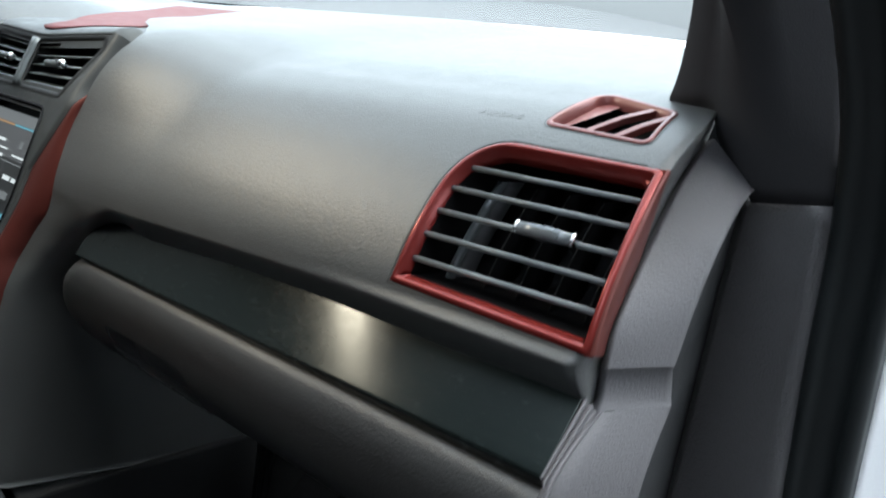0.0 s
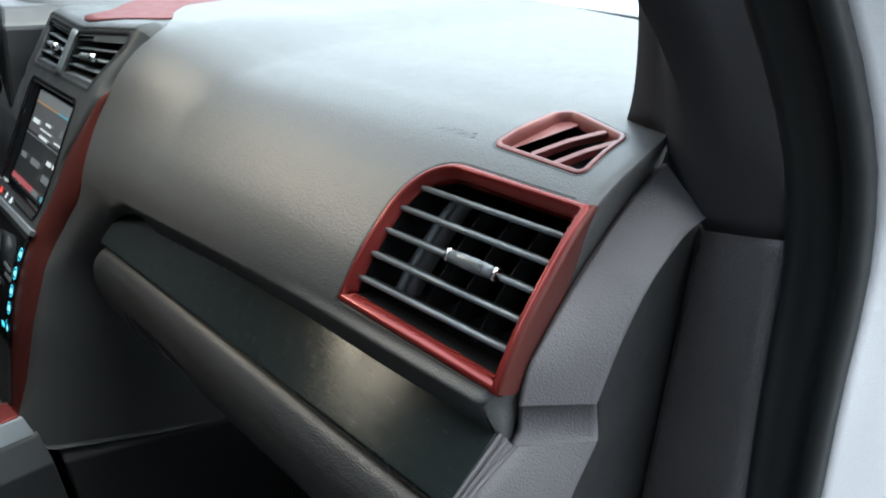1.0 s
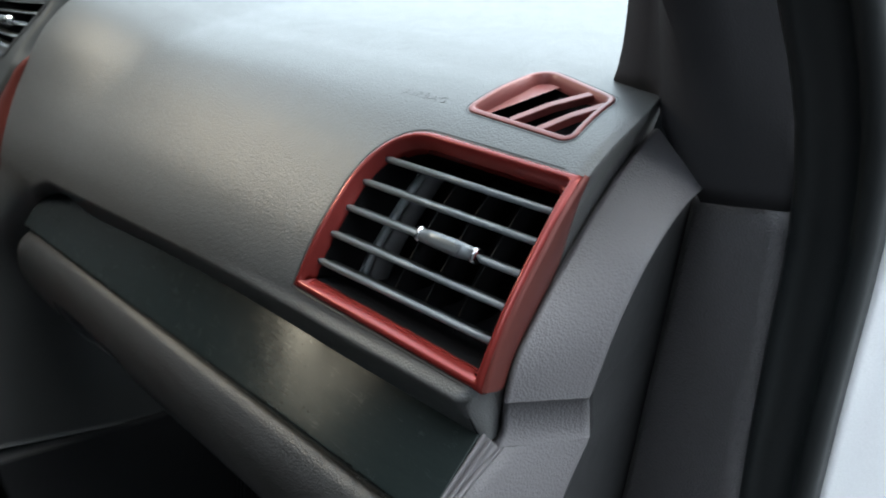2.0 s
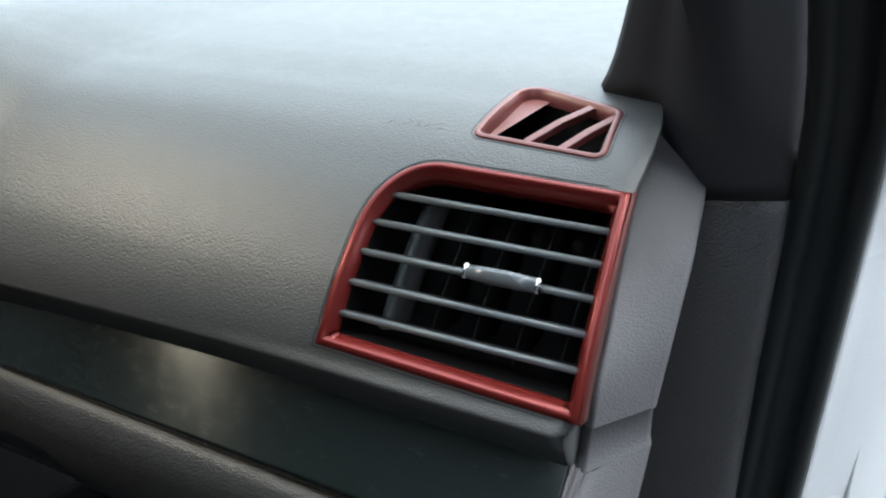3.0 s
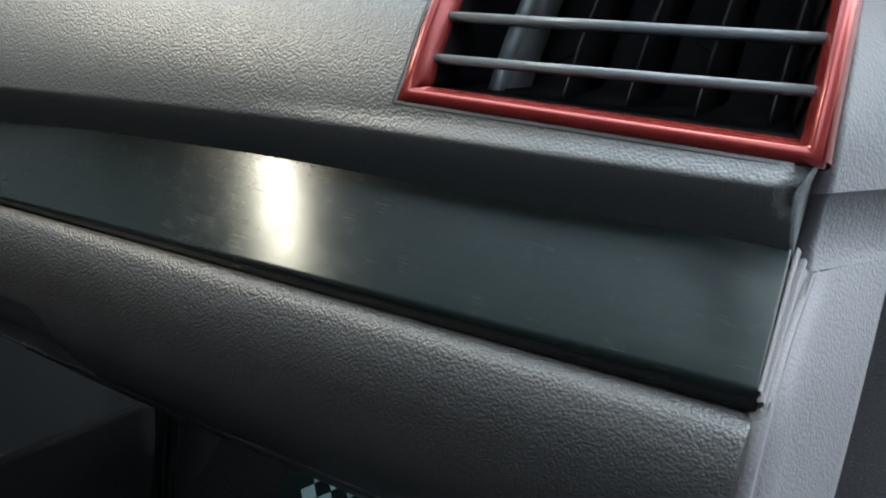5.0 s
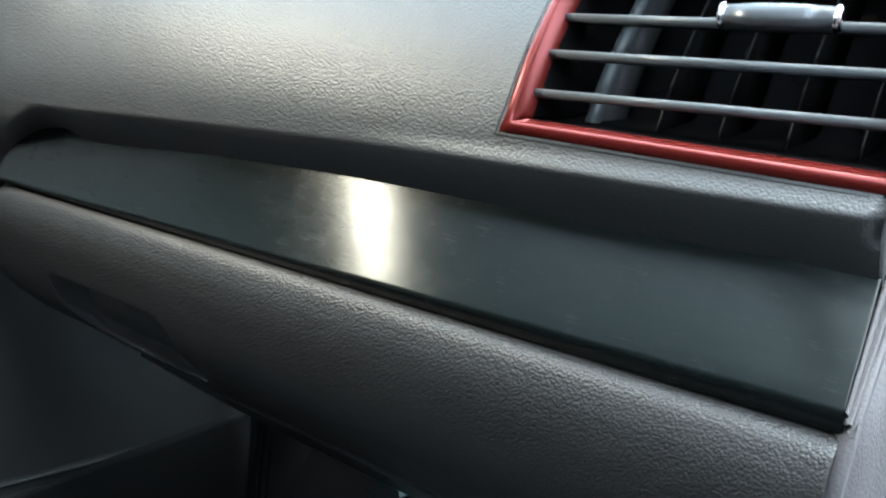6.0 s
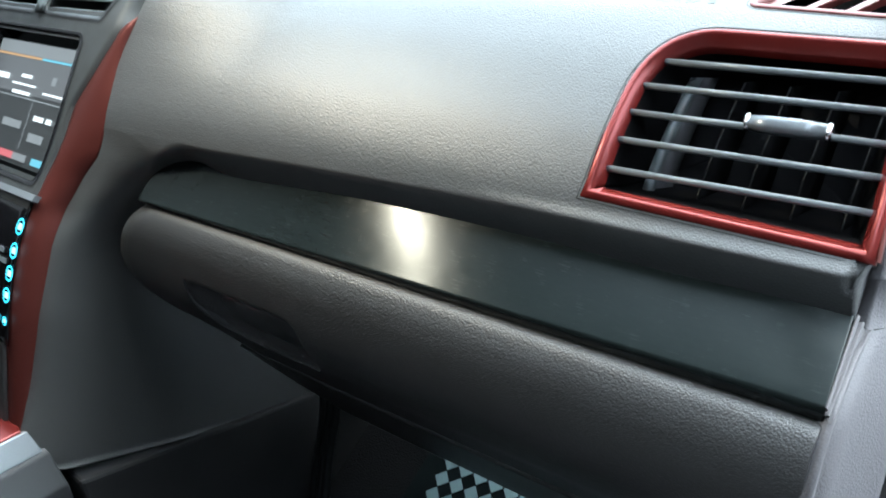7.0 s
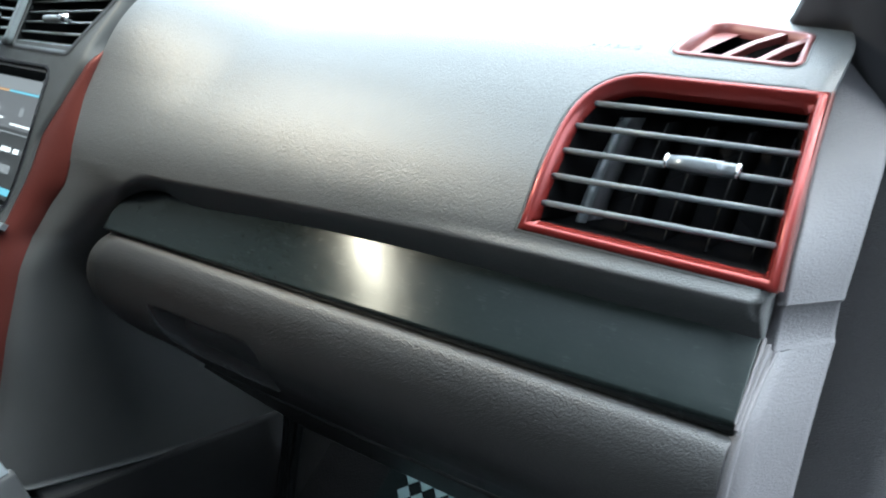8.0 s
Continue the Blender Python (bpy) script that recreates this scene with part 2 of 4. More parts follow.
def on_dash(x, s, out=0.0):
    """The point of the dashboard's face at x and s metres of arc down from the windscreen; out: that far off the face."""
    y, z = np.interp(s, ARC, FINE[:, 0]), np.interp(s, ARC, FINE[:, 1])
    dy = np.interp(s + 0.004, ARC, FINE[:, 0]) - np.interp(s - 0.004, ARC, FINE[:, 0])
    dz = np.interp(s + 0.004, ARC, FINE[:, 1]) - np.interp(s - 0.004, ARC, FINE[:, 1])
    k = math.hypot(dy, dz)
    return Vector((x, y + PLAN * x + out * dz / k, z - out * dy / k))


def arc_at(z):
    """Arc length of the lower face at height z."""
    low = FINE[:, 0] < 0.12
    return float(np.interp(-z, -FINE[low, 1], ARC[low]))


def rounded_polygon(points, radii, n=8):
    """Corners of a 2D polygon rounded each by its radius."""
    out = []
    m = len(points)
    for i in range(m):
        a, b, c = (Vector(points[(i + k) % m]) for k in (-1, 0, 1))
        r = radii[i]
        u, v = (a - b).normalized(), (c - b).normalized()
        if r <= 0:
            out.append(tuple(b))
            continue
        half = u.angle(v) / 2
        d = r / math.tan(half)
        mid = b + (u + v).normalized() * (r / math.sin(half))
        p, q = b + u * d - mid, b + v * d - mid
        ang = p.angle_signed(q) if p.length and q.length else 0
        for k in range(n + 1):
            th = -ang * k / n
            out.append((mid.x + p.x * math.cos(th) - p.y * math.sin(th), mid.y + p.x * math.sin(th) + p.y * math.cos(th)))
    return [a for a, b in zip(out, out[-1:] + out[:-1]) if math.hypot(a[0] - b[0], a[1] - b[1]) > 3e-4]


def inside(poly, x, y):
    hit = False
    for (x1, y1), (x2, y2) in zip(poly, poly[1:] + poly[:1]):
        if (y1 > y) != (y2 > y) and x < (x2 - x1) * (y - y1) / (y2 - y1) + x1:
            hit = not hit
    return hit


def shrink(poly, d):
    """A closed 2D outline moved inwards by d."""
    out = []
    m = len(poly)
    area = sum(poly[i][0] * poly[(i + 1) % m][1] - poly[(i + 1) % m][0] * poly[i][1] for i in range(m))
    sg = 1 if area > 0 else -1
    for i in range(m):
        a, b, c = (Vector(poly[(i + k) % m]) for k in (-1, 0, 1))
        e1, e2 = (b - a), (c - b)
        e1, e2 = e1.normalized() if e1.length else e2.normalized(), e2.normalized() if e2.length else e1.normalized()
        n1, n2 = Vector((-e1.y, e1.x)) * sg, Vector((-e2.y, e2.x)) * sg
        k = (n1 + n2)
        k = k.normalized() / max(0.45, k.normalized().dot(n1))
        out.append(tuple(b + k * d))
    return out


def dense(poly, step=0.006):
    """A closed outline with more points along its long sides."""
    out = []
    for a, b in zip(poly, poly[1:] + poly[:1]):
        n = max(1, int(math.hypot(b[0] - a[0], b[1] - a[1]) / step))
        out += [(a[0] + (b[0] - a[0]) * k / n, a[1] + (b[1] - a[1]) * k / n) for k in range(n)]
    return out


# outlines in (x, arc)
def vent_outline():
    """Frame of the side vent in (x, arc): straight but for its rounded upper inner corner."""
    out = [(-0.1555, 0.6392), (-0.1542, 0.628), (-0.1540, 0.600)]
    for a in np.linspace(0, math.pi / 2, 22):
        out.append((-0.1125 - 0.0415 * math.cos(a) ** 0.88, 0.5735 - 0.0550 * math.sin(a) ** 0.88))
    out += [(-0.0075, 0.5200), (-0.0040, 0.5560), (-0.0012, 0.5900), (0.0005, 0.6200), (0.0008, 0.6445)]
    return dense(out)


VENT = vent_outline()
DEMIST = dense(rounded_polygon([(-0.1105, 0.4965), (-0.1080, 0.4245), (-0.0345, 0.4490), (-0.0275, 0.5020)], [0.007, 0.014, 0.012, 0.007], 6))

# ---- dashboard pad with the panel that runs down beside the glove box ----
LEFT = [(0.0, -1.0), (0.25, -0.86), (0.30, -0.82), (0.40, -0.75), (0.44, -0.69), (0.46, -0.648), (0.48, -0.614), (0.50, -0.600), (0.53, -0.604), (0.563, -0.608), (0.586, -0.613), (0.609, -0.614), (0.635, -0.612), (0.662, -0.613), (0.70, -0.620)]
SPLIT = -0.50
KNEE_TOP = -0.017


def bezier(p, t):
    a, b, c, d = (np.array(q) for q in p)
    return (1 - t)**3 * a + 3 * t * (1 - t)**2 * b + 3 * t * t * (1 - t) * c + t**3 * d


KNEE_Z = [0.014, 0.04, 0.06, 0.09, 0.12, 0.18, 0.25, 0.33]


def knee_point(z, u):
    """Plan of the panel left of the glove box at height z, from its rear edge (u 0) round to its front (u 1)."""
    ex = float(np.interp(-z, KNEE_Z, [-0.613, -0.619, -0.635, -0.648, -0.648, -0.648, -0.652, -0.648]))
    ey = float(np.interp(-z, KNEE_Z, [-0.052, -0.067, -0.0745, -0.0875, -0.1045, -0.130, -0.152, -0.178]))
    flat = np.array((ex + (SPLIT - ex) * u, 0.0))
    flat[1] = PLAN * flat[0] - 0.003 + (z + 0.017) * 0.22
    w = smoothstep(0.010 + 0.025 * u, 0.115, -z)
    xw = float(np.interp(-z, [0.050, 0.070, 0.090, 0.110, 0.130, 0.160], [-0.562, -0.578, -0.595, -0.610, -0.620, -0.626]))
    deep = bezier([(ex, ey), (ex + 0.75 * max(0.008, xw - ex), ey + 0.008), (xw, ey + 0.030), (min(xw, -0.600), 0.28)], u)
    flat[1] -= swell(float(flat[0]), 0.662)
    return flat * (1 - w) + deep * w


def crease(x):
    """Height of the pad's lower edge."""
    return -0.009246 + -0.00991 * x + -0.05996 * x * x + -0.01680 * x ** 3


def lip(x):
    """Height of the pad's underside, from its edge down to the shadow above the strip."""
    return 0.024519 + 0.05270 * x + 0.10332 * x * x + 0.05695 * x ** 3 + 0.005 * smoothstep(0.0, -0.13, x) * smoothstep(-0.565, -0.47, x) + 0.003 * smoothstep(-0.33, -0.45, x)


def recess(x, z):
    """How far a point of the face lies inside the recess that holds the strip and the glove box."""
    qx, qz, r = x + 0.577, crease(x) - z, 0.075
    if qx < 0 or qz < 0:
        return 0.0
    if qx < r and qz < r:
        return max(0.0, r - math.hypot(r - qx, r - qz))
    return min(qx, qz)


def chamfer(d, x=0.0):
    """The bevel that leads from the pad's face into the recess, steeper at the recess's inner end, with a small round at its edge."""
    k = 0.66 + 0.6 * smoothstep(-0.46, -0.555, x)
    return k * d - k * 0.0008 * (1 - math.exp(-d / 0.0008))


def kick(x, z):
    """How far the pad stands out as a ledge under the side vent."""
    return 0.0036 * smoothstep(-0.27, -0.06, x) * smoothstep(-0.0025, -0.0092, z)


def swell(x, s):
    """How far the pad stands out where it rises to the centre fascia."""
    amp = float(np.mean(np.interp(s + np.linspace(-0.03, 0.03, 7), [0.30, 0.42, 0.47, 0.51, 0.535, 0.563, 0.586, 0.609, 0.635, 0.662], [0.010, 0.020, 0.028, 0.030, 0.027, 0.019, 0.0105, 0.005, 0.004, 0.0055])))
    return amp * smoothstep(float(np.interp(s, [0.45, 0.66], [-0.435, -0.490])), -0.605, x)


def pad_edge(s, out=0.0):
    xl = float(np.interp(s, [a for a, b in LEFT], [b for a, b in LEFT]))
    return on_dash(xl, s, swell(xl, s) + out)


def pad_end(s):
    """Where the pad ends beside the door pillar."""
    return float(np.interp(s, [0.0, 0.425, 0.437, 0.460, 0.475, 0.490, 0.505, 0.519, 0.556, 0.600, 0.6430, 0.6505, 0.655], [-0.024, -0.022, -0.0185, -0.0115, -0.0085, -0.0070, -0.0064, -0.0068, -0.0042, -0.0012, -0.0005, -0.0045, -0.0052]))


def pad_rows():
    rows = []
    cols_l, cols_r = 60, 260
    arcs = list(np.linspace(0, 0.40, 26)) + list(np.linspace(0.403, 0.5155, 62)) + list(np.linspace(0.5172, arc_at(-0.0070), 72)) + list(np.linspace(arc_at(-0.0078), arc_at(KNEE_TOP), 13))
    for s in arcs:
        xl = float(np.interp(s, [a for a, b in LEFT], [b for a, b in LEFT]))
        row = []
        xs = [xl + (SPLIT - xl) * j / cols_l for j in range(cols_l)] + [SPLIT + (pad_end(s) - SPLIT) * j / cols_r for j in range(cols_r + 1)]
        for x in xs:
            sx = s
            if s < 0.40:
                far = min(0.60, 0.45 + 0.33 * -x)
                sx = 0.40 - (0.40 - s) * (far - 0.2) / 0.40
            p = on_dash(x, sx, swell(x, s))
            edge = smoothstep(0.008, 0.0, pad_end(s) - x)
            p.y += 0.004 * edge * edge
            d = recess(p.x, p.z)
            p.y += chamfer(d, p.x) - kick(p.x, p.z)
            row.append(p)
        rows.append(row)
    low = [float(z) for z in (*np.linspace(-0.0205, -0.046, 10), *np.linspace(-0.051, -0.339, 56))]
    for z in low:
        row = []
        for j in range(cols_l + cols_r + 1):
            if j <= cols_l:
                zz = z
                x, y = knee_point(z, j / cols_l)
                if z < -0.2:
                    low_end = smoothstep(0.2, 0.338, -z)
                    zz = z - 0.265 * min(0.42, max(0.0, y + 0.134)) * low_end + 0.034 * min(1.0, max(0.0, (-0.130 - y) / 0.05)) ** 2 * low_end
                d = recess(x, z)
                dy = chamfer(min(d, 0.034), x)
                row.append(Vector((x, y + dy, zz)))
            else:
                x = SPLIT + (-0.0055 - SPLIT) * (j - cols_l) / cols_r
                n = min(low.index(z), 9)
                d0, d1 = crease(x) - low[0], lip(x)
                d = d0 + (d1 - d0) * min(1.0, n / 7) + (0.0, 0.004, 0.012)[max(0, n - 7)]
                q = crease(x) - d
                p = Vector((x, PLAN * x - 0.003 + (q + 0.017) * 0.22, q))
                p.y += chamfer(d, x) - kick(x, q)
                row.append(p)
        rows.append(row)
    rim = rows[-1]
    for out in ((0.0014, -0.0006, -0.0005), (0.0018, -0.0006, -0.0014), (0.0010, 0.0, -0.0028), (-0.0022, 0.0035, -0.0054)):
        rows.append([p + Vector(out) for p in rim])
    return rows, cols_l, len(arcs)


dash = thing("dashboard", "dark grey grained dashboard with curved top pad", "dashboard")
rows, COLS_L, N_ARC = pad_rows()
vent_hole, demist_hole = shrink(VENT, 0.0003), shrink(DEMIST, 0.0012)


def pad_gap(a, b, c, d, i, j):
    if i >= N_ARC + 9 and j >= COLS_L:
        return True
    mx, mz = (a[0] + c[0]) / 2, (a[2] + c[2]) / 2
    if -0.17 < mx < 0.01 and i < N_ARC:
        my = (a[1] + c[1]) / 2 - PLAN * mx
        s = float(ARC[np.argmin((FINE[:, 0] - my)**2 + (FINE[:, 1] - mz)**2)])
        return inside(vent_hole, mx, s) or inside(demist_hole, mx, s) or (mx > -0.010 and 0.5205 < s < 0.6435)
    return False


pad = part("pad", sheet(rows, 0.0, pad_gap, name="pad"), PAD, dash, "dark grey pad with leather-like grain")

# end wall of the pad, between its edge and the end cap
CAP_IN_LINE = [(-0.0168, 0.1640, 0.0935), (-0.0172, 0.1416, 0.0816), (-0.0151, 0.1195, 0.0691), (-0.0117, 0.0983, 0.0564), (-0.0079, 0.0778, 0.0440), (-0.0038, 0.0580, 0.0322), (-0.0002, 0.0404, 0.0195), (0.0015, 0.0260, 0.0048), (0.0023, 0.0180, -0.0160)]
CAP_IN = curve_through(CAP_IN_LINE, 60)
WALL_IN = curve_through(CAP_IN_LINE + [(0.0004, 0.0160, -0.0405)], 60)
END = 0.0405
CAP_OUT = curve_through([(0.0106, 0.1714, 0.0630), (0.0170, 0.1401, 0.0615), (0.0200, 0.1206, 0.0541), (0.0228, 0.1027, 0.0450), (0.0234, 0.0911, 0.0335), (0.0236, 0.0808, 0.0205), (0.0236, 0.0718, 0.0065), (0.0230, 0.0645, -0.0090), (0.0225, 0.0580, -0.0225)], 60)


def end_edge(s):
    if s < arc_at(0.0):
        p = on_dash(pad_end(s), s)
        p.y += 0.004
        return p
    z = -(s - arc_at(0.0))
    x = float(np.interp(-z, [0.0, 0.0015, 0.009, 0.012], [-0.0006, -0.0008, -0.0045, -0.0055]))
    return Vector((x, on_dash(x, arc_at(z)).y - kick(x, z) + chamfer(recess(x, z)) + 0.0010, z))


wall = []
for k, s in enumerate(np.linspace(0.430, arc_at(0.0) + END, 60)):
    p, q = end_edge(float(s)), Vector(WALL_IN[k]) + Vector((-0.007, 0.005, -0.004))
    wall.append([p, p.lerp(q, 0.04) + Vector((0.0012, 0, 0)), p.lerp(q, 0.5) + Vector((0.0008, 0, 0)), q])
part("end_wall", sheet(wall, 0.0, towards=(0.6, -0.2, 0.1)), PAD, dash)
# embossed lettering
font = bpy.data.curves.new("airbag_lettering", "FONT")
font.body, font.size, font.extrude, font.space_character = "AIRBAG", 0.0092, 0.00015, 1.25
letters = new("lettering", font)
dg = bpy.context.evaluated_depsgraph_get()
me = bpy.data.meshes.new_from_object(letters.evaluated_get(dg))
bpy.data.objects.remove(letters)
for v in me.vertices:
    q = on_dash(-0.167 + v.co.x * 1.0, 0.4945 - v.co.y * 0.95, 0.00005 + v.co.z)
    v.co = q
part("lettering", me, PAD, dash, "embossed airbag lettering")


# ---- vents ----
def ring_on_dash(outline, section):
    """A frame that follows an outline on the dashboard; section points are (inwards, out of the face)."""
    loops = [[on_dash(x, s, out) for x, s in shrink(outline, d)] for d, out in section]
    return sheet([[tuple(p) for p in loop] for loop in loops], closed=True, towards=(-0.05, -0.8, 0.6))


vent = thing("side_air_vent", "satin red framed side air vent with dark slats", "air vent")
frame_section = [(-0.0004, -0.0040), (-0.0004, -0.0004), (0.0004, 0.0008), (0.0018, 0.0017), (0.0034, 0.0021), (0.0044, 0.0017), (0.0052, 0.0008), (0.0068, -0.0022), (0.0083, -0.0052), (0.0087, -0.0066), (0.0088, -0.0110)]
part("frame", ring_on_dash(VENT, frame_section), RED, vent, "satin red metal frame")
gap = [[on_dash(x, s, out) for x, s in shrink(VENT, d)] for d, out in ((-0.0018, 0.0002), (-0.0012, 0.0004), (-0.0004, -0.003))]
turn = next(k for k, (x, s) in enumerate(VENT) if x > -0.008)
bottom = next(k for k in range(turn, len(VENT)) if VENT[k][1] > 0.6438)
part("shadow_gap", sheet([[tuple(p) for p in loop[bottom + 2:] + loop[:turn - 1]] for loop in gap], towards=(-0.05, -0.8, 0.6)), BLACK, vent)
# Same paint as the frame, its shade put into a darker red.
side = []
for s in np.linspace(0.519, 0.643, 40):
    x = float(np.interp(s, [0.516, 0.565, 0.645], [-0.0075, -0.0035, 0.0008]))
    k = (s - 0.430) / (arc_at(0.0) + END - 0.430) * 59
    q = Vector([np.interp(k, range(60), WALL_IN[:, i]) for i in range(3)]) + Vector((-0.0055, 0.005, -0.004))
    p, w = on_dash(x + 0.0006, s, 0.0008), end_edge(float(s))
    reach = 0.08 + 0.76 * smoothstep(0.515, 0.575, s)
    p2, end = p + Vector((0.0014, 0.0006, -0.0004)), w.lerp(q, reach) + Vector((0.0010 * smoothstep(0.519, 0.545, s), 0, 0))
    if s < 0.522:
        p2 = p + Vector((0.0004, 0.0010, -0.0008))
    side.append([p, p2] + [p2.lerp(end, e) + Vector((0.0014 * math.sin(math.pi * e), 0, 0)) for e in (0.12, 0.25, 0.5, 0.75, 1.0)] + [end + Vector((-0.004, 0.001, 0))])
part("side_return", sheet(side, towards=(0.6, -0.2, 0.1)), SHADED_RED, vent, "red side of the frame, darkened as shade")

inner = shrink(VENT, 0.0084)


def span(s, poly):
    xs = []
    for (x1, s1), (x2, s2) in zip(poly, poly[1:] + poly[:1]):
        if (s1 > s) != (s2 > s):
            xs.append(x1 + (x2 - x1) * (s - s1) / (s2 - s1))
    return min(xs), max(xs)


slat_arcs = [0.5426, 0.5617, 0.5808, 0.5999, 0.6190]
for k, s in enumerate(slat_arcs):
    xa, xb = span(s, inner)
    a, b = on_dash(xa - 0.003, s, -0.0048), on_dash(xb + 0.003, s, -0.0048)
    up = (on_dash(-0.08, s - 0.004, 0) - on_dash(-0.08, s + 0.004, 0)).normalized()
    n = (on_dash(-0.08, s, 0.01) - on_dash(-0.08, s, 0.0)).normalized()
    back = Vector((0, 0.94, -0.34)).normalized()
    upv = Vector((0, 0.34, 0.94)).normalized()
    # Black body, paler edge: the top's shade and the edge's glint put into colours.
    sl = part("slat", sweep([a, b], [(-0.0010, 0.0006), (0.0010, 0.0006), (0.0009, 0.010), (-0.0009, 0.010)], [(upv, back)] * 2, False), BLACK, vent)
    part("slat_edge_glint", sweep([a, b], [(-0.0020, 0.0024), (-0.0020, 0.0002), (-0.0013, -0.0010), (0.0006, -0.0014), (0.0016, -0.0006), (0.0019, 0.0024)], [(upv, back)] * 2, False), SLAT, sl, "front edge of the slat, paled as its glint")

# thumb tab on the middle slat
s = slat_arcs[2]
ta, tb = on_dash(-0.080, s, 0.000), on_dash(-0.036, s, 0.000)
axis = (tb - ta).normalized()
up3 = Vector((0, 0.55, 0.83))
out3 = axis.cross(up3).normalized()
if out3.y > 0:
    out3 = -out3
tab_section = [(math.copysign(abs(math.cos(a)) ** 0.6, math.cos(a)) * 0.0046, math.copysign(abs(math.sin(a)) ** 0.7, math.sin(a)) * 0.0045 - 0.001) for a in np.linspace(0, 2 * math.pi, 14, endpoint=False)]
tab = part("thumb_tab", sweep([ta.lerp(tb, q) for q in (0.06, 0.3, 0.5, 0.7, 0.94)], tab_section, [(up3 * k, out3 * k) for k in (0.85, 1.0, 1.04, 1.0, 0.85)], False), TAB, vent, "dark silver thumb tab with chrome ends")
for q in (0.0, 0.93):
    part("chrome_end", sweep([ta.lerp(tb, q + e) for e in (0, 0.02, 0.05, 0.07)], [(u * 1.12, v * 1.12) for u, v in tab_section], [(up3 * k, out3 * k) for k in (0.55, 0.92, 0.92, 0.7)], False), CHROME, tab, "chrome end")

# upright vanes and duct behind the slats
for k in range(5):
    x = -0.128 + 0.0255 * k + (0.004 if k else 0)
    pts = []
    for s in np.linspace(0.536, 0.632, 9):
        pts.append([on_dash(x, s, -0.024) + Vector((0, 0, 0)), on_dash(x, s, -0.024) + Vector((0.003, 0.030, -0.004))])
    if k == 0:
        part("vane", sheet([[p, p.lerp(q, 0.5) + Vector((0.007, 0.0, 0))] for p, q in pts], 0.0012, towards=(0.3, -0.8, 0.4)), FLAP, vent, "dark grey shut-off flap")
        part("flap_edge", sheet([[p + Vector((-0.003, -0.001, 0)), p + Vector((0.0005, -0.0015, 0)), p + Vector((0.004, 0.001, 0))] for p, q in pts], 0.0008, towards=(0.0, -0.8, 0.4)), SLAT, vent, "grey edge of the shut-off flap")
    else:
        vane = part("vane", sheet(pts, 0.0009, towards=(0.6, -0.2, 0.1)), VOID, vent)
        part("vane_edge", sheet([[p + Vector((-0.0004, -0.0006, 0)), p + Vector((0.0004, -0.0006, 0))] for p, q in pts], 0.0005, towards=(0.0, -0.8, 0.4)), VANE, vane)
duct_out = shrink(VENT, 0.0086)
duct = []
for k, deep, dy in ((1.0, -0.0065, 0.0), (0.93, -0.014, 0.008), (0.80, -0.016, 0.034), (0.62, -0.016, 0.044), (0.05, -0.016, 0.045)):
    duct.append([tuple(on_dash(-0.085 + (x + 0.085) * k, 0.583 + (s - 0.583) * k, deep) + Vector((0, dy, -0.2 * dy))) for x, s in duct_out])
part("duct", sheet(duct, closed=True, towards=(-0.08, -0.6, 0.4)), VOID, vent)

demist = thing("demister_vent", "small red demister grille with slanted bars, paled as sky sheen", "air vent")
part("frame", ring_on_dash(DEMIST, [(0.0, -0.002), (0.0002, 0.0006), (0.0008, 0.0011), (0.0032, 0.0011), (0.0038, 0.0006), (0.0062, -0.0052), (0.0064, -0.0075)]), SHEEN_RED, demist, "satin red frame")
part("shadow_gap", ring_on_dash(DEMIST, [(-0.0016, 0.0002), (-0.0011, 0.0004), (0.0003, -0.002)]), BLACK, demist)
din = shrink(DEMIST, 0.0062)


def clipped(x1, s1, x2, s2, poly, n=80):
    pts = [(x1 + (x2 - x1) * k / n, s1 + (s2 - s1) * k / n) for k in range(n + 1)]
    ins = [p for p in pts if inside(poly, *p)]
    return (ins[0], ins[-1]) if len(ins) > 2 else None


for x0 in (-0.0755, -0.0530):
    seg = clipped(x0 - 0.0095, 0.512, x0 + 0.0332, 0.420, shrink(DEMIST, 0.004))
    if seg:
        (xa, sa), (xb, sb) = seg
        n0 = on_dash(xa, sa, 0.01) - on_dash(xa, sa, 0)
        a, b = on_dash(xa, sa, -0.0008), on_dash(xb, sb, -0.0008)
        m = on_dash((xa + xb) / 2, (sa + sb) / 2, -0.0008)
        n0.normalize()
        d = (b - a).normalized()
        w = d.cross(n0).normalized()
        bar = part("bar", sweep([a, m, b], [(-0.0026, -0.0002), (-0.0022, 0.0004), (0.0022, 0.0004), (0.0026, -0.0002), (0.0025, -0.0045), (-0.0025, -0.0045)], [(w, n0)] * 3, False), SHEEN_RED, demist)
        bar.data.polygons.foreach_set("use_smooth", [False] * len(bar.data.polygons))
blank = [(-0.1050, 0.4925), (-0.1035, 0.4300), (-0.0855, 0.4375), (-0.1015, 0.4925)]
bm = bmesh.new()
bm.faces.new([bm.verts.new(on_dash(x, s, -0.0050)) for x, s in blank])
bmesh.ops.recalc_face_normals(bm, faces=bm.faces)
part("blank", bm, SHEEN_RED, demist, "closed red corner of the grille")
well = [[tuple(on_dash(x, s, -0.0070)) for x, s in din], [tuple(on_dash(x, s, -0.03)) for x, s in din], [tuple(on_dash(-0.07 + (x + 0.07) * 0.1, 0.465 + (s - 0.465) * 0.1, -0.031)) for x, s in din]]
part("well", sheet(well, closed=True, towards=(-0.07, 0.1, 0.6)), VOID, demist)

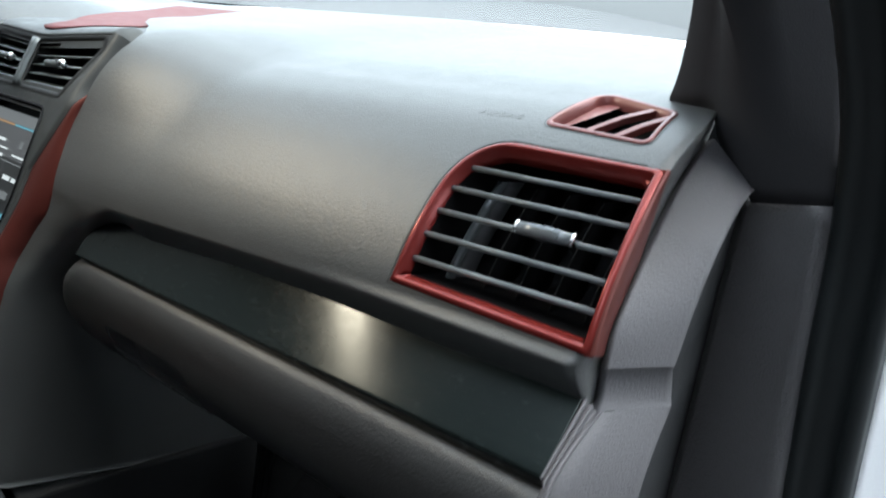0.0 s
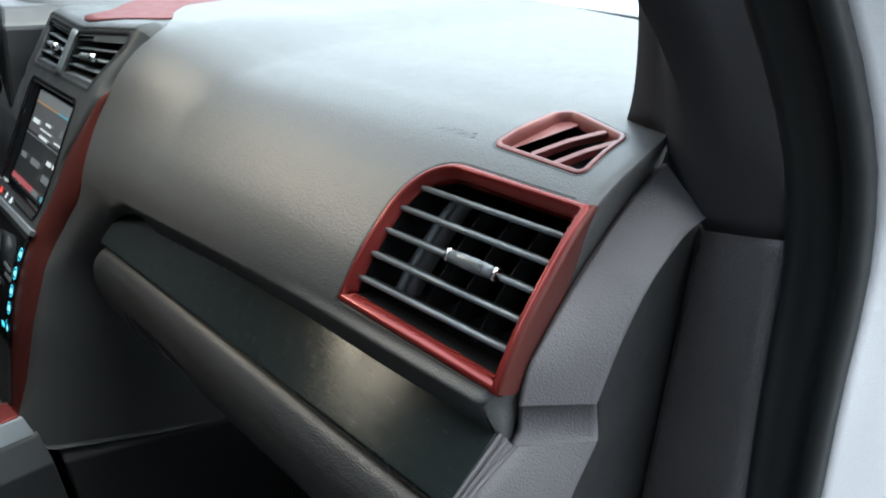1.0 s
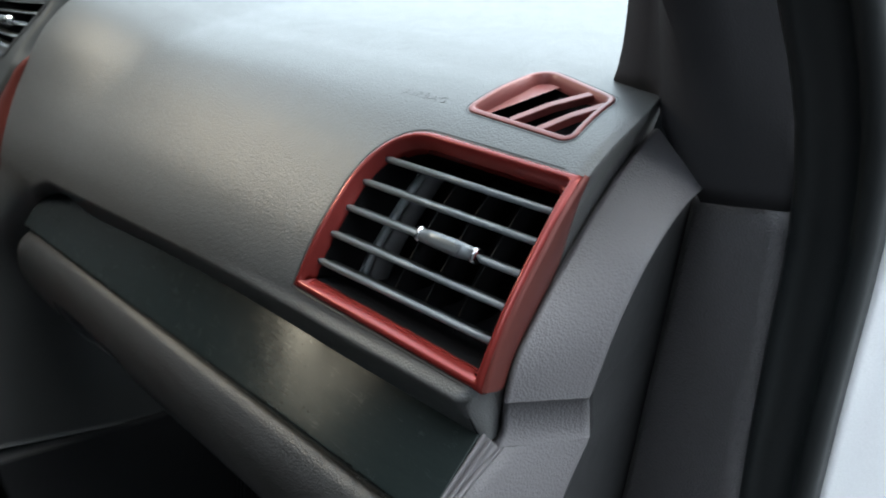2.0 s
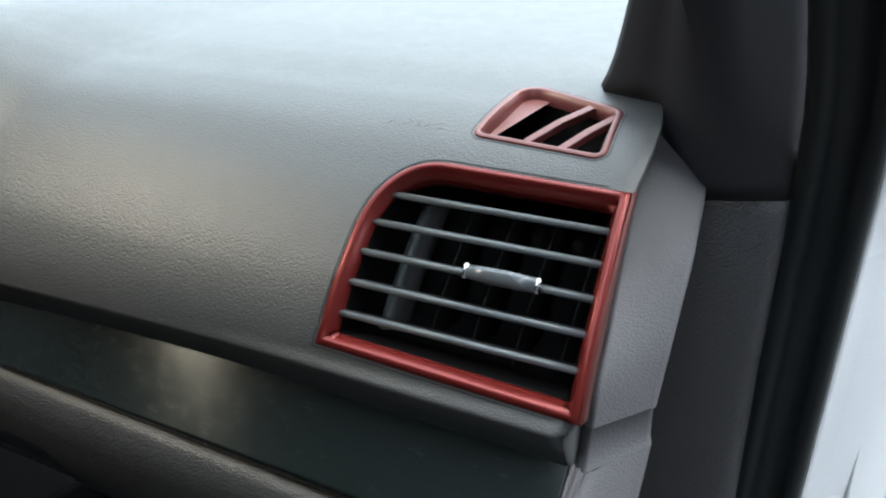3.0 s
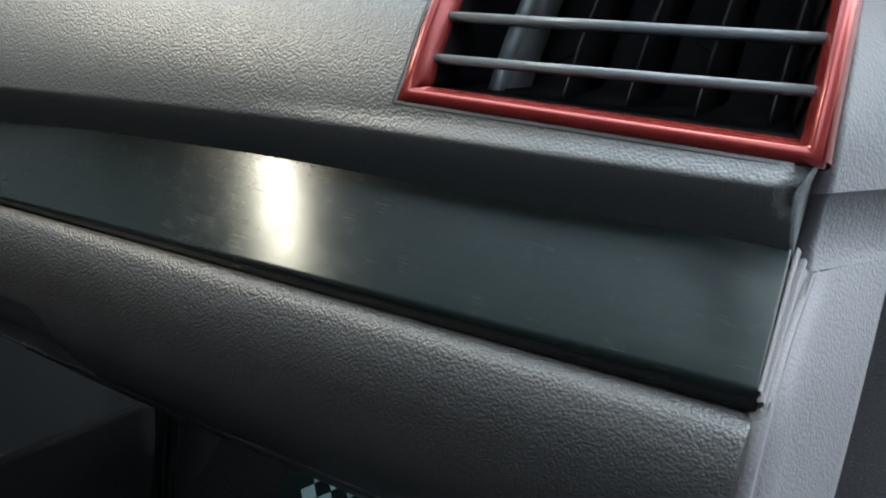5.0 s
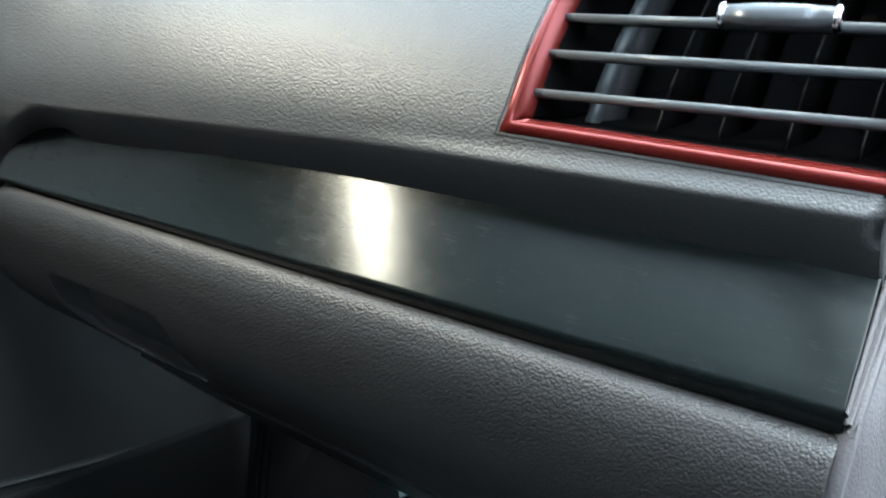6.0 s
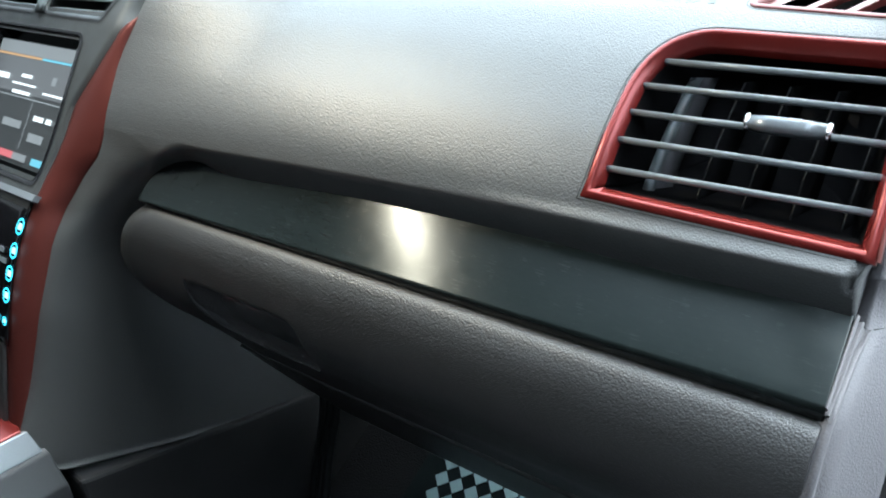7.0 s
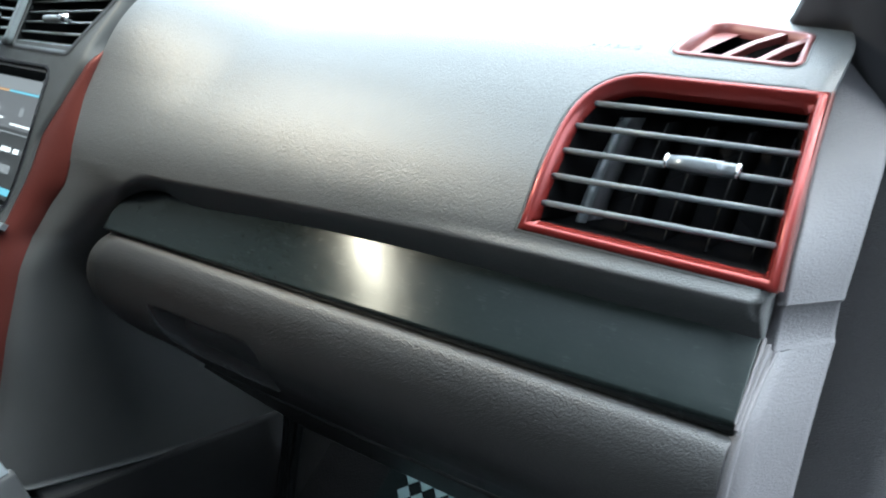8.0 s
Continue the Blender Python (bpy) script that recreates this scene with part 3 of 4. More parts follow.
# ---- brushed strip ----
strip = thing("trim_strip", "dark brushed metal trim strip above the glove box", "trim strip")
rows = []
for j, u in enumerate(list(np.linspace(0, 0.12, 26)) + list(np.linspace(0.13, 0.992, 60)) + [0.9965, 0.9985, 1.0]):
    x = -0.566 + 0.5652 * u
    xe = max(x, -0.50)
    ze = crease(xe) - lip(xe)
    back = Vector((x, PLAN * x - 0.003 + (ze + 0.017) * 0.22 + chamfer(lip(xe)) - kick(xe, ze), ze))
    front = Vector((x, -0.0560 + 0.021 * u, -0.0705 + 0.008 * u))
    r = 0.048
    cut = (r - math.sqrt(max(0.0, r * r - max(0.0, r - (x + 0.566))**2))) / 0.052
    row = []
    for t in np.linspace(min(cut - 0.10 * smoothstep(0.15, 0.0, cut), 0.97), 1.0, 10):
        p = (back + (back - front) * 0.12).lerp(front, t)
        p.x -= 0.004 * smoothstep(0.90, 1.0, u) * (1 - t)
        p += Vector((0, -0.66, 0.75)) * 0.0004 * math.sin(math.pi * t)
        row.append(p)
    e = row[-1]
    row += [e + Vector((0, -0.0010, -0.0010)), e + Vector((0, -0.0006, -0.0020 - 0.002 * u)), e + Vector((0, 0.001, -0.0040 - 0.0065 * u)), e + Vector((0, 0.012, -0.0055 - 0.0065 * u))]
    rows.append(row)
part("panel", sheet(rows, 0.0015, towards=(-0.2, -0.8, 0.5)), BRUSHED, strip)

# ---- glove box ----
DOOR_PROFILE = [(-0.047, -0.0772), (-0.0530, -0.0762), (-0.0575, -0.0780), (-0.0640, -0.0870), (-0.0672, -0.0985), (-0.0674, -0.114), (-0.0645, -0.134), (-0.0560, -0.159), (-0.0405, -0.182), (-0.014, -0.210), (0.02, -0.250)]
glove = thing("glove_box", "closed dark grey grained glove box door", "glove box")
prof = curve_through(DOOR_PROFILE, 120)
# the door's inner end, rounded: height below the datum and x
DOOR_END_Z = [0.076, 0.080, 0.087, 0.095, 0.104, 0.1138, 0.130, 0.145, 0.155, 0.180, 0.204, 0.240, 0.250]
DOOR_END_X = [-0.5640, -0.5720, -0.5830, -0.5920, -0.6000, -0.6070, -0.6160, -0.6190, -0.6170, -0.6060, -0.5900, -0.5650, -0.5600]
SCOOP = rounded_polygon([(-0.500, -0.172), (-0.503, -0.126), (-0.366, -0.126), (-0.362, -0.187), (-0.440, -0.186)], [0.030, 0.014, 0.016, 0.018, 0.04], 8)
rows = []


def scoop(x, z):
    """Distance inside the handle's scoop, in metres."""
    if not inside(SCOOP, x, z):
        return 0.0
    best = 1.0
    for (x1, z1), (x2, z2) in zip(SCOOP, SCOOP[1:] + SCOOP[:1]):
        k = min(1.0, max(0.0, ((x - x1) * (x2 - x1) + (z - z1) * (z2 - z1)) / ((x2 - x1) ** 2 + (z2 - z1) ** 2)))
        best = min(best, math.hypot(x - x1 - k * (x2 - x1), z - z1 - k * (z2 - z1)))
    return best


for j, u in enumerate(list(np.linspace(0, 0.10, 26)) + list(np.linspace(0.105, 0.45, 110)) + list(np.linspace(0.46, 0.992, 60)) + [0.9965, 0.9985, 1.0]):
    row = []
    roll = 0.017 * (1 - math.sqrt(max(0.0, 1 - max(0.0, 1 - u / 0.055) ** 2)))
    for k, (y, z) in enumerate(prof):
        x0 = float(np.interp(-z, DOOR_END_Z, DOOR_END_X))
        x = x0 + (-0.001 - x0) * u
        v = (x + 0.588) / 0.587
        q = Vector((x, y + 0.018 * v + roll, z + 0.002 * v))
        # finger scoop of the handle
        d = scoop(x, z)
        if d > 0:
            q += Vector((0, 0.016, 0.006)) * smoothstep(0.0, 0.020, d)
        row.append(q)
    rows.append(row)
part("door", sheet(rows, 0.003, towards=(-0.2, -0.8, 0.1)), DOOR, glove)


def door_at(x, z, out=0.0):
    """The point of the glove box door at x and height z, out of its face."""
    low = prof[:, 1] < -0.078
    y = float(np.interp(-z, -prof[low, 1], prof[low, 0]))
    slope = (float(np.interp(-z + 0.004, -prof[low, 1], prof[low, 0])) - float(np.interp(-z - 0.004, -prof[low, 1], prof[low, 0]))) / 0.008
    n = Vector((0, -1, -slope)).normalized()
    u = (x + 0.588) / 0.591
    return Vector((x, y + 0.018 * u, z + 0.002 * u)) + n * out


# smooth lip round the scoop, and the pull in it
edge = []
for x, z in curve_through([(-0.5015, -0.128), (-0.5035, -0.142), (-0.499, -0.158), (-0.486, -0.172), (-0.462, -0.182), (-0.430, -0.187), (-0.398, -0.188), (-0.374, -0.186)], 40):
    t = (x + 0.5035) / 0.14
    w = 0.0044 * math.sin(math.pi * min(1.0, max(0.02, t * 0.94 + 0.05))) ** 0.5
    edge.append([tuple(door_at(x + dx * w, z + dz * w, o)) for dx, dz, o in ((-1.0, -0.6, -0.0006), (-0.6, -0.4, 0.0008), (0.0, 0.0, 0.0014), (0.6, 0.5, 0.0004), (1.0, 0.9, -0.004))])
part("scoop_lip", sheet(edge, 0.0, towards=(-0.2, -0.8, 0.3)), LIP, glove, "smooth lip of the handle scoop")
pull = rounded_polygon([(-0.462, -0.160), (-0.466, -0.132), (-0.372, -0.132), (-0.370, -0.168)], [0.012, 0.012, 0.012, 0.014], 6)
loops = [[tuple(door_at(x, z, o)) for x, z in shrink(pull, d)] for d, o in ((-0.0002, -0.016), (0.0, -0.0062), (0.0012, -0.0048), (0.003, -0.0043))]
cx, cz = -0.41, -0.143
loops += [[tuple(door_at(cx + (x - cx) * k, cz + (z - cz) * k, -0.0042)) for x, z in pull] for k in (0.7, 0.35, 0.02)]
part("handle", sheet(loops, closed=True, towards=(-0.2, -0.8, 0.0)), SMOOTH, glove, "smooth dark pull handle")
back = [[(x, y + 0.006 + 0.016 * (x + 0.588) / 0.588, z) for y, z in ((-0.03, -0.088), (0.0, -0.088), (0.06, -0.088), (0.12, -0.09))] for x in (-0.59, -0.3, -0.04)]
part("box_top", sheet(back, 0.002, towards=(0, -0.5, 0.5)), BLACK, glove)
under = [[(x, y + 0.016 * (x + 0.6) / 0.6, z) for y, z in ((0.02, -0.2515), (0.024, -0.2565), (0.09, -0.333), (0.155, -0.405), (0.17, -0.410), (0.2, -0.40), (0.3, -0.3))] for x in np.linspace(-0.56, 0.01, 20)]
part("underside", sheet(under, 0.003, towards=(-0.2, -0.5, -0.9)), DOOR, glove)

# ---- outer end of the dashboard and the door pillar ----
cap = thing("dash_end_cap", "light grey grained end cap of the dashboard", "end cap")
lower_edge = curve_through([(0.001, 0.014, -0.0435), (0.001, -0.014, -0.0560), (0.002, -0.037, -0.0712), (0.002, -0.0475, -0.089), (0.002, -0.0535, -0.112), (0.002, -0.0535, -0.135), (0.002, -0.042, -0.165), (0.002, -0.012, -0.200), (0.002, 0.038, -0.258), (0.002, 0.12, -0.36)], 40)
STEPS = (0.02, 0.05, 0.065, 0.09, 0.105, 0.3, 0.6, 0.96)


def cap_row(a, b, lip=0.0):
    a, b = Vector(a), Vector(b)
    lips = (lip, lip, -lip, -lip, lip, 0, 0, 0)
    return ([tuple(a + Vector((-0.016, 0.012, -0.008))), tuple(a + Vector((-0.0012, 0.0005, -0.0005)))] + [tuple(a.lerp(b, q) + Vector((o, 0, 0))) for q, o in zip(STEPS, lips)]
            + [tuple(b + Vector((0.0008, 0.0012, -0.0005))), tuple(b + Vector((0.0006, 0.0035, -0.001)))])


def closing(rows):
    """The cap's side, from its outer edge back to the pillar's trim; drawn dark as shade."""
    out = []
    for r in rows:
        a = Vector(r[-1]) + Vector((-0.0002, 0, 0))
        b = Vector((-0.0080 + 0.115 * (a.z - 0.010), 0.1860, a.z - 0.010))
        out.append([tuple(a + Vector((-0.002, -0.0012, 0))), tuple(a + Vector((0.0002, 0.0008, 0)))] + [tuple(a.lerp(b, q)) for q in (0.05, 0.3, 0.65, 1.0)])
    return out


upper = [cap_row(a, b) for a, b in zip(CAP_IN, CAP_OUT)]
part("upper_facing", sheet(upper, 0.0, towards=(0.6, -0.5, 0.2)), CAP, cap)
band = [cap_row((0.0023, 0.0181, -0.0158), (0.0225, 0.0580, -0.0223)), cap_row((0.0002, 0.0208, -0.0195), (0.0204, 0.0604, -0.0262)), cap_row((-0.0004, 0.0205, -0.0370), (0.0197, 0.0635, -0.0478)), cap_row((0.0010, 0.0141, -0.0434), (0.0215, 0.0617, -0.0519))]
part("band", sheet(band, 0.0, towards=(0.6, -0.5, 0.2)), CAP, cap, "recessed grey band")
lower_out = curve_through([(0.0214, 0.0618, -0.0520), (0.0219, 0.0392, -0.0832), (0.0218, 0.0265, -0.1107), (0.0212, 0.0195, -0.1400), (0.0210, 0.0080, -0.2000), (0.0210, -0.0060, -0.2700), (0.0210, -0.0220, -0.3500)], 40)
lower = [cap_row(a, b, 0.001) for a, b in zip(lower_edge, lower_out)]
# Outer side of the cap: its shade is put into the darker plastic.
part("shaded_side", sheet(closing(upper + band[1:3] + lower[1:]), 0.0, towards=(0.8, 0.0, 0.0)), DARK_SIDE, cap, "cap side beside the pillar, coloured dark as shade")
part("lower_facing", sheet(lower, 0.0, towards=(0.6, -0.5, 0.2)), CAP, cap)
ledge = []
for v in np.linspace(0.0, 1.0, 16):
    p = Vector((-0.0012 - 0.003 * (1 - v), 0.008 - 0.0445 * v, -0.0335 - 0.0300 * v))
    q = Vector(lower_edge[0]).lerp(Vector((0.002, -0.037, -0.0712)), v) + Vector((0.0010, 0, 0.0006))
    n = Vector((0.5, -0.5, 0.7)).normalized()
    ledge.append([tuple(p + Vector((0, 0.003, -0.006)))] + [tuple(p.lerp(q, k) + n * o) for k, o in ((0.0, 0.0010), (0.08, 0.0020), (0.22, 0.0018), (0.28, -0.0022), (0.40, -0.0024), (0.46, 0.0010), (0.60, 0.0012), (0.67, -0.0022), (0.90, -0.0024), (1.0, 0.0))])
part("inner_ledge", sheet(ledge, 0.0, towards=(0.5, -0.6, 0.4)), CAP, cap, "grooved grey ledge beside the strip")
jamb_trim = tagged(new("pillar_base_trim"), "dark grey grained kick trim of the door pillar", "pillar trim", "", "structure")
tr = []
for z in [0.0515, 0.0500] + list(np.linspace(0.045, -0.62, 20)):
    xl = -0.004 + 0.115 * z
    ridge = 0.0505 + 0.045 * min(0.0, max(z, -0.3))
    tr.append([(xl - 0.03, 0.205, z), (xl - 0.001, 0.1850, z), (xl + 0.0005, 0.1820, z), (xl + 0.004, 0.1812, z), (ridge - 0.002, 0.1812, z), (ridge, 0.1798, z), (0.0545, 0.1806, z), (0.0578, 0.1840, z), (0.066, 0.205, z)])
    if z > 0.046:
        tr[-1] = [(x, y + 0.008 * (z > 0.051), q + 0.11 * max(0.0, x)) for x, y, q in tr[-1]]
part("trim", sheet(tr, 0.002, towards=(0.2, -0.8, 0.2)), TRIM, jamb_trim)
post = tagged(new("windscreen_pillar"), "dark grey trim of the windscreen pillar", "pillar trim", "", "structure")
pr = []
for h in list(np.linspace(0.0, 0.10, 9)) + list(np.linspace(0.13, 0.55, 10)):
    high = 0.5 * (h - 0.10 + math.sqrt((h - 0.10) ** 2 + 0.0016)) - 0.00385
    low = h - high
    cy, cx = -0.30 * low - 0.55 * high, -0.35 * high
    lx = -0.060 + 0.35 * low + cx - 0.003 * smoothstep(0.02, 0.0, h)
    zr = 0.057 + h
    xr = float(np.interp(zr, [0.056, 0.080, 0.106, 0.130, 0.154, 0.177, 0.200, 0.62], [0.0573, 0.0558, 0.0540, 0.0517, 0.0498, 0.0480, 0.0450, -0.102]))
    yr = float(np.interp(zr, [0.056, 0.106, 0.130, 0.154, 0.177, 0.200, 0.62], [0.1822, 0.1840, 0.1835, 0.1800, 0.1730, 0.1662, -0.065]))
    pr.append([(lx + 0.004, 0.225 + cy, 0.112 + h), (lx, 0.182 + cy, 0.112 + h), (lx + 0.006, 0.172 + cy, 0.1125 + h), (lx + 0.028 - 0.1 * low, 0.1675 + cy, 0.112 + h), (-0.0205 + 0.15 * low + cx, 0.1665 + cy, 0.1095 + h),
               (-0.0165 + 0.12 * low + cx, 0.167 + cy, 0.094 + h), (0.010 + cx, 0.1735 + cy, 0.0520 + h), (0.5 * (0.010 + cx + xr), 0.5 * (0.1735 + cy + yr) - 0.001, 0.0548 + h), (xr - 0.004, yr - 0.0008, zr), (xr, yr + 0.002, zr), (xr + 0.020, yr + 0.055, zr)])
part("trim", sheet(pr, 0.002, towards=(0.2, -0.8, 0.3)), PILLAR, post)

seal = tagged(new("door_seal"), "black rubber seal round the door opening", "door seal", "", "structure")


def opening_line(dx, dy, n=40):
    """The edge of the door opening from the sill up and back along the roof."""
    pts = [(0.046, 0.190, -0.62), (0.050, 0.1865, -0.20), (0.053, 0.1820, -0.05), (0.055, 0.181, 0.06), (0.056, 0.166, 0.11), (0.053, 0.137, 0.17), (0.022, 0.035, 0.32), (-0.10, -0.12, 0.50), (-0.19, -0.40, 0.61), (-0.21, -0.9, 0.65)]
    return [Vector(p) + Vector((dx, dy, 0)) for p in curve_through(pts, n)]


def tube(line, r, flat=1.0, n=10):
    frames = []
    for i, p in enumerate(line):
        d = (line[min(i + 1, len(line) - 1)] - line[max(i - 1, 0)]).normalized()
        u = Vector((1, 0.35, 0)).normalized()
        u = (u - d * u.dot(d)).normalized()
        frames.append((u * flat, d.cross(u)))
    return sweep(line, [(math.cos(a) * r, math.sin(a) * r) for a in np.linspace(0, 2 * math.pi, n, endpoint=False)], frames, False)


SEAL_SECTION = [(0.002, 0.014), (0.004, 0.003), (0.009, -0.003), (0.015, -0.001), (0.018, 0.006), (0.025, 0.011), (0.033, 0.012), (0.0365, 0.006), (0.042, 0.003), (0.0475, 0.008), (0.049, 0.020)]
part("weatherstrip", sheet([[tuple(p) for p in opening_line(dx, dy, 60)] for dx, dy in SEAL_SECTION], 0.001, towards=(0.4, -0.8, 0.3)), RUBBER, seal)
jamb = tagged(new("door_jamb"), "white painted body edge outside the door seal", "door jamb", "", "structure")
part("panel", sheet([[tuple(p) for p in opening_line(dx, dy, 60)] for dx, dy in ((0.0475, 0.021), (0.052, 0.028), (0.060, 0.036), (0.082, 0.060), (0.104, 0.095), (0.116, 0.14))], 0.001, towards=(0.5, -0.8, 0.3)), WHITE_PAINT, jamb)

# ---- centre fascia ----
CX = -0.766
FAS = curve_through([(0.10, 0.135), (0.05, 0.131), (0.022, 0.1235), (0.006, 0.102), (-0.030, 0.045), (-0.082, -0.047), (-0.119, -0.100), (-0.145, -0.159), (-0.152, -0.182), (-0.165, -0.240), (-0.178, -0.31)], 400)
FARC = np.concatenate([[0], np.cumsum(np.linalg.norm(np.diff(FAS, axis=0), axis=1))])


def fas_at(z):
    m = FAS[:, 0] < 0.021
    return float(np.interp(-z, -FAS[m, 1], FARC[m]))


def on_fascia(x, a, out=0.0):
    y, z = np.interp(a, FARC, FAS[:, 0]), np.interp(a, FARC, FAS[:, 1])
    dy = np.interp(a + 0.003, FARC, FAS[:, 0]) - np.interp(a - 0.003, FARC, FAS[:, 0])
    dz = np.interp(a + 0.003, FARC, FAS[:, 1]) - np.interp(a - 0.003, FARC, FAS[:, 1])
    k = math.hypot(dy, dz)
    return Vector((x, y + out * dz / k, z - out * dy / k))


def sweep_back(x):
    return min(1.2, max(0.0, (abs(x - CX) - 0.01) / 0.12)) * (1.0 if x > CX else 0.35)


def zf(x, z, out=0.0):
    """The fascia at x and height z; its upper corners sweep back and up."""
    k = sweep_back(x) * smoothstep(0.066, 0.118, z)
    return on_fascia(x, fas_at(z), out) + Vector((0, 0.018 * k, 0.008 * k))


def half_width(z):
    return float(np.interp(-z, [-0.13, -0.10, -0.078, -0.058, -0.028, 0.0, 0.03, 0.06, 0.1, 0.3], [0.162, 0.158, 0.151, 0.143, 0.127, 0.110, 0.108, 0.1025, 0.100, 0.095]))


def wrap(z):
    """How far the face's edge turns back beside the vents."""
    return 0.014 * smoothstep(0.066, 0.085, z)


fascia = thing("centre_fascia", "dark grey centre fascia with red side trims", "dashboard centre")
zs = np.linspace(0.123, -0.300, 90)
HOLES = [(-0.131, -0.009, 0.072, 0.116), (0.009, 0.144, 0.072, 0.116), (-0.097, 0.0935, -0.066, 0.054), (-0.102, 0.100, -0.205, -0.083)]


def fascia_gap(a, b, c, d, i, j):
    mx, mz = (a[0] + c[0]) / 2 - CX, (a[2] + c[2]) / 2
    for x0, x1, z0, z1 in HOLES:
        g = (0.020 if x0 < 0 else 0.031) * (z1 - mz) / (z1 - z0) if z1 > 0.1 else 0.0
        if x0 + 0.002 + (g if x0 < -0.05 else 0) < mx < x1 - 0.002 - (g if x0 > 0 else 0) and z0 + 0.002 < mz < z1 - 0.002:
            return True
    return False


rows = []
for z in zs:
    w = half_width(z)
    rows.append([tuple(zf(CX + w * q, z, -0.004 * smoothstep(0.97, 1.0, abs(q)) - wrap(z) * smoothstep(0.92, 1.0, abs(q)))) for q in np.linspace(-1, 1, 90)])
part("face", sheet(rows, 0.0, fascia_gap), FASCIA, fascia)
EDGE = [pad_edge(s, -0.003) + Vector((0.006, 0, 0)) for s in (0.54, 0.52, 0.50, 0.48, 0.46, 0.44, 0.42, 0.40, 0.35, 0.30, 0.25, 0.14)]
EDGE_X, EDGE_Y, EDGE_Z = ([p[i] for p in EDGE] for i in range(3))


def hood_point(x, y, out=0.0):
    """The top between the centre vents and the windscreen, running under the edges of both pads."""
    zc = float(np.interp(y, [0.018, 0.022, 0.03, 0.05, 0.10, 0.40], [0.1215, 0.1235, 0.1272, 0.1295, 0.1305, 0.119]))
    half = float(np.interp(y, EDGE_Y, EDGE_X)) - CX
    u = abs(x - CX) / max(half, 0.02)
    w = smoothstep(0.85, 1.0, u)
    k = sweep_back(x)
    zc += 0.008 * k * smoothstep(0.10, 0.02, y)
    return Vector((x, y + 0.018 * k * smoothstep(0.10, 0.02, y), zc + (min(zc, float(np.interp(y, EDGE_Y, EDGE_Z))) - zc) * w + out))


rows = []
for y in list(np.linspace(0.019, 0.12, 24)):
    half = float(np.interp(y, EDGE_Y, EDGE_X)) - CX
    rows.append([tuple(hood_point(CX + half * q, y)) for q in np.linspace(-1, 1, 40)])
part("hood", sheet(rows, 0.001, towards=(-0.7, 0, 0.8)), FASCIA, fascia)


def lining(x0, x1, z0, z1, depth, mat, parent, name="lining", r=0.006, tl=0.0, tr=0.0):
    """The wall of an opening; tl and tr draw its lower corners in."""
    poly = rounded_polygon([(x0 + tl, z0), (x0, z1), (x1, z1), (x1 - tr, z0)], [r] * 4, 5)
    poly = dense(poly)
    grow = shrink(poly, -0.004)
    loops = [[tuple(zf(CX + x, z, 0.0006)) for x, z in grow], [tuple(zf(CX + x, z, 0.0012)) for x, z in poly],
             [tuple(zf(CX + x, z, -0.003)) for x, z in poly], [tuple(zf(CX + x, z, -depth)) for x, z in poly]]
    mx, mz = (x0 + x1) / 2, (z0 + z1) / 2
    loops.append([tuple(zf(CX + mx + (x - mx) * 0.05, mz + (z - mz) * 0.05, -depth)) for x, z in poly])
    return part(name, sheet(loops, closed=True, towards=(-0.5, -0.9, 0.6)), mat, parent)


for x0, x1, z0, z1 in HOLES[:2]:
    cv = thing("centre_air_vent", "dark centre air vent with chrome tipped tab", "air vent", "", "centre vents")
    tl, tr = (0.020, 0.0) if x0 < -0.05 else (0.0, 0.031)
    lining(x0, x1, z0, z1, 0.04, BLACK, cv, "duct", 0.006, tl, tr)
    for k in range(5):
        z = z1 - 0.005 - k * (z1 - z0 - 0.009) / 4
        g = (z1 - z) / (z1 - z0)
        xs = [x0 + tl * g, x0 + (x1 - x0) * 0.35, x0 + (x1 - x0) * 0.7, x1 - tr * g]
        part("slat", sweep([zf(CX + x, z, -0.004) for x in xs], [(-0.0011, 0), (0.0, -0.0014), (0.0011, 0), (0.001, 0.012), (-0.001, 0.012)], [(Vector((0, 0.1, 1)), Vector((0, 1, -0.1)))] * 4, False), SLAT, cv)
    xm = (x0 + x1) / 2 + (0.01 if x0 < 0 else -0.006)
    a, b = zf(CX + xm - 0.018, (z0 + z1) / 2, 0.002), zf(CX + xm + 0.018, (z0 + z1) / 2, 0.002)
    t = part("thumb_tab", rod(a, b, 0.0040), SLAT, cv)
    part("chrome_end", rod(b - Vector((0.012, 0, 0)), b, 0.0048), CHROME, t)
    rows = [[tuple(zf(CX + x, z, o)) for x, o in ((-0.0085, 0.0), (-0.006, 0.004), (0.006, 0.004), (0.0085, 0.0))] for z in np.linspace(z0 - 0.002, z1 + 0.002, 8)]
    if x0 > 0:
        part("divider", sheet(rows, 0.002), SLAT, fascia, "grey bar between the vents")

# infotainment screen
screen = thing("touch_screen", "lit touch screen with menu tiles in the fascia", "screen")
lining(*HOLES[2], 0.016, GLOSS, screen, "bezel", 0.008)
S_LOW, S_HIGH = zf(CX, -0.062), zf(CX, 0.050)
S_OUT = Vector((0, -(S_HIGH.z - S_LOW.z), S_HIGH.y - S_LOW.y)).normalized()


def S0(x, z, o=0.0):
    """A point of the flat display."""
    return S_LOW.lerp(S_HIGH, (z + 0.062) / 0.112) + Vector((CX + x - S_LOW.x, 0, 0)) + S_OUT * (o - 0.0125)


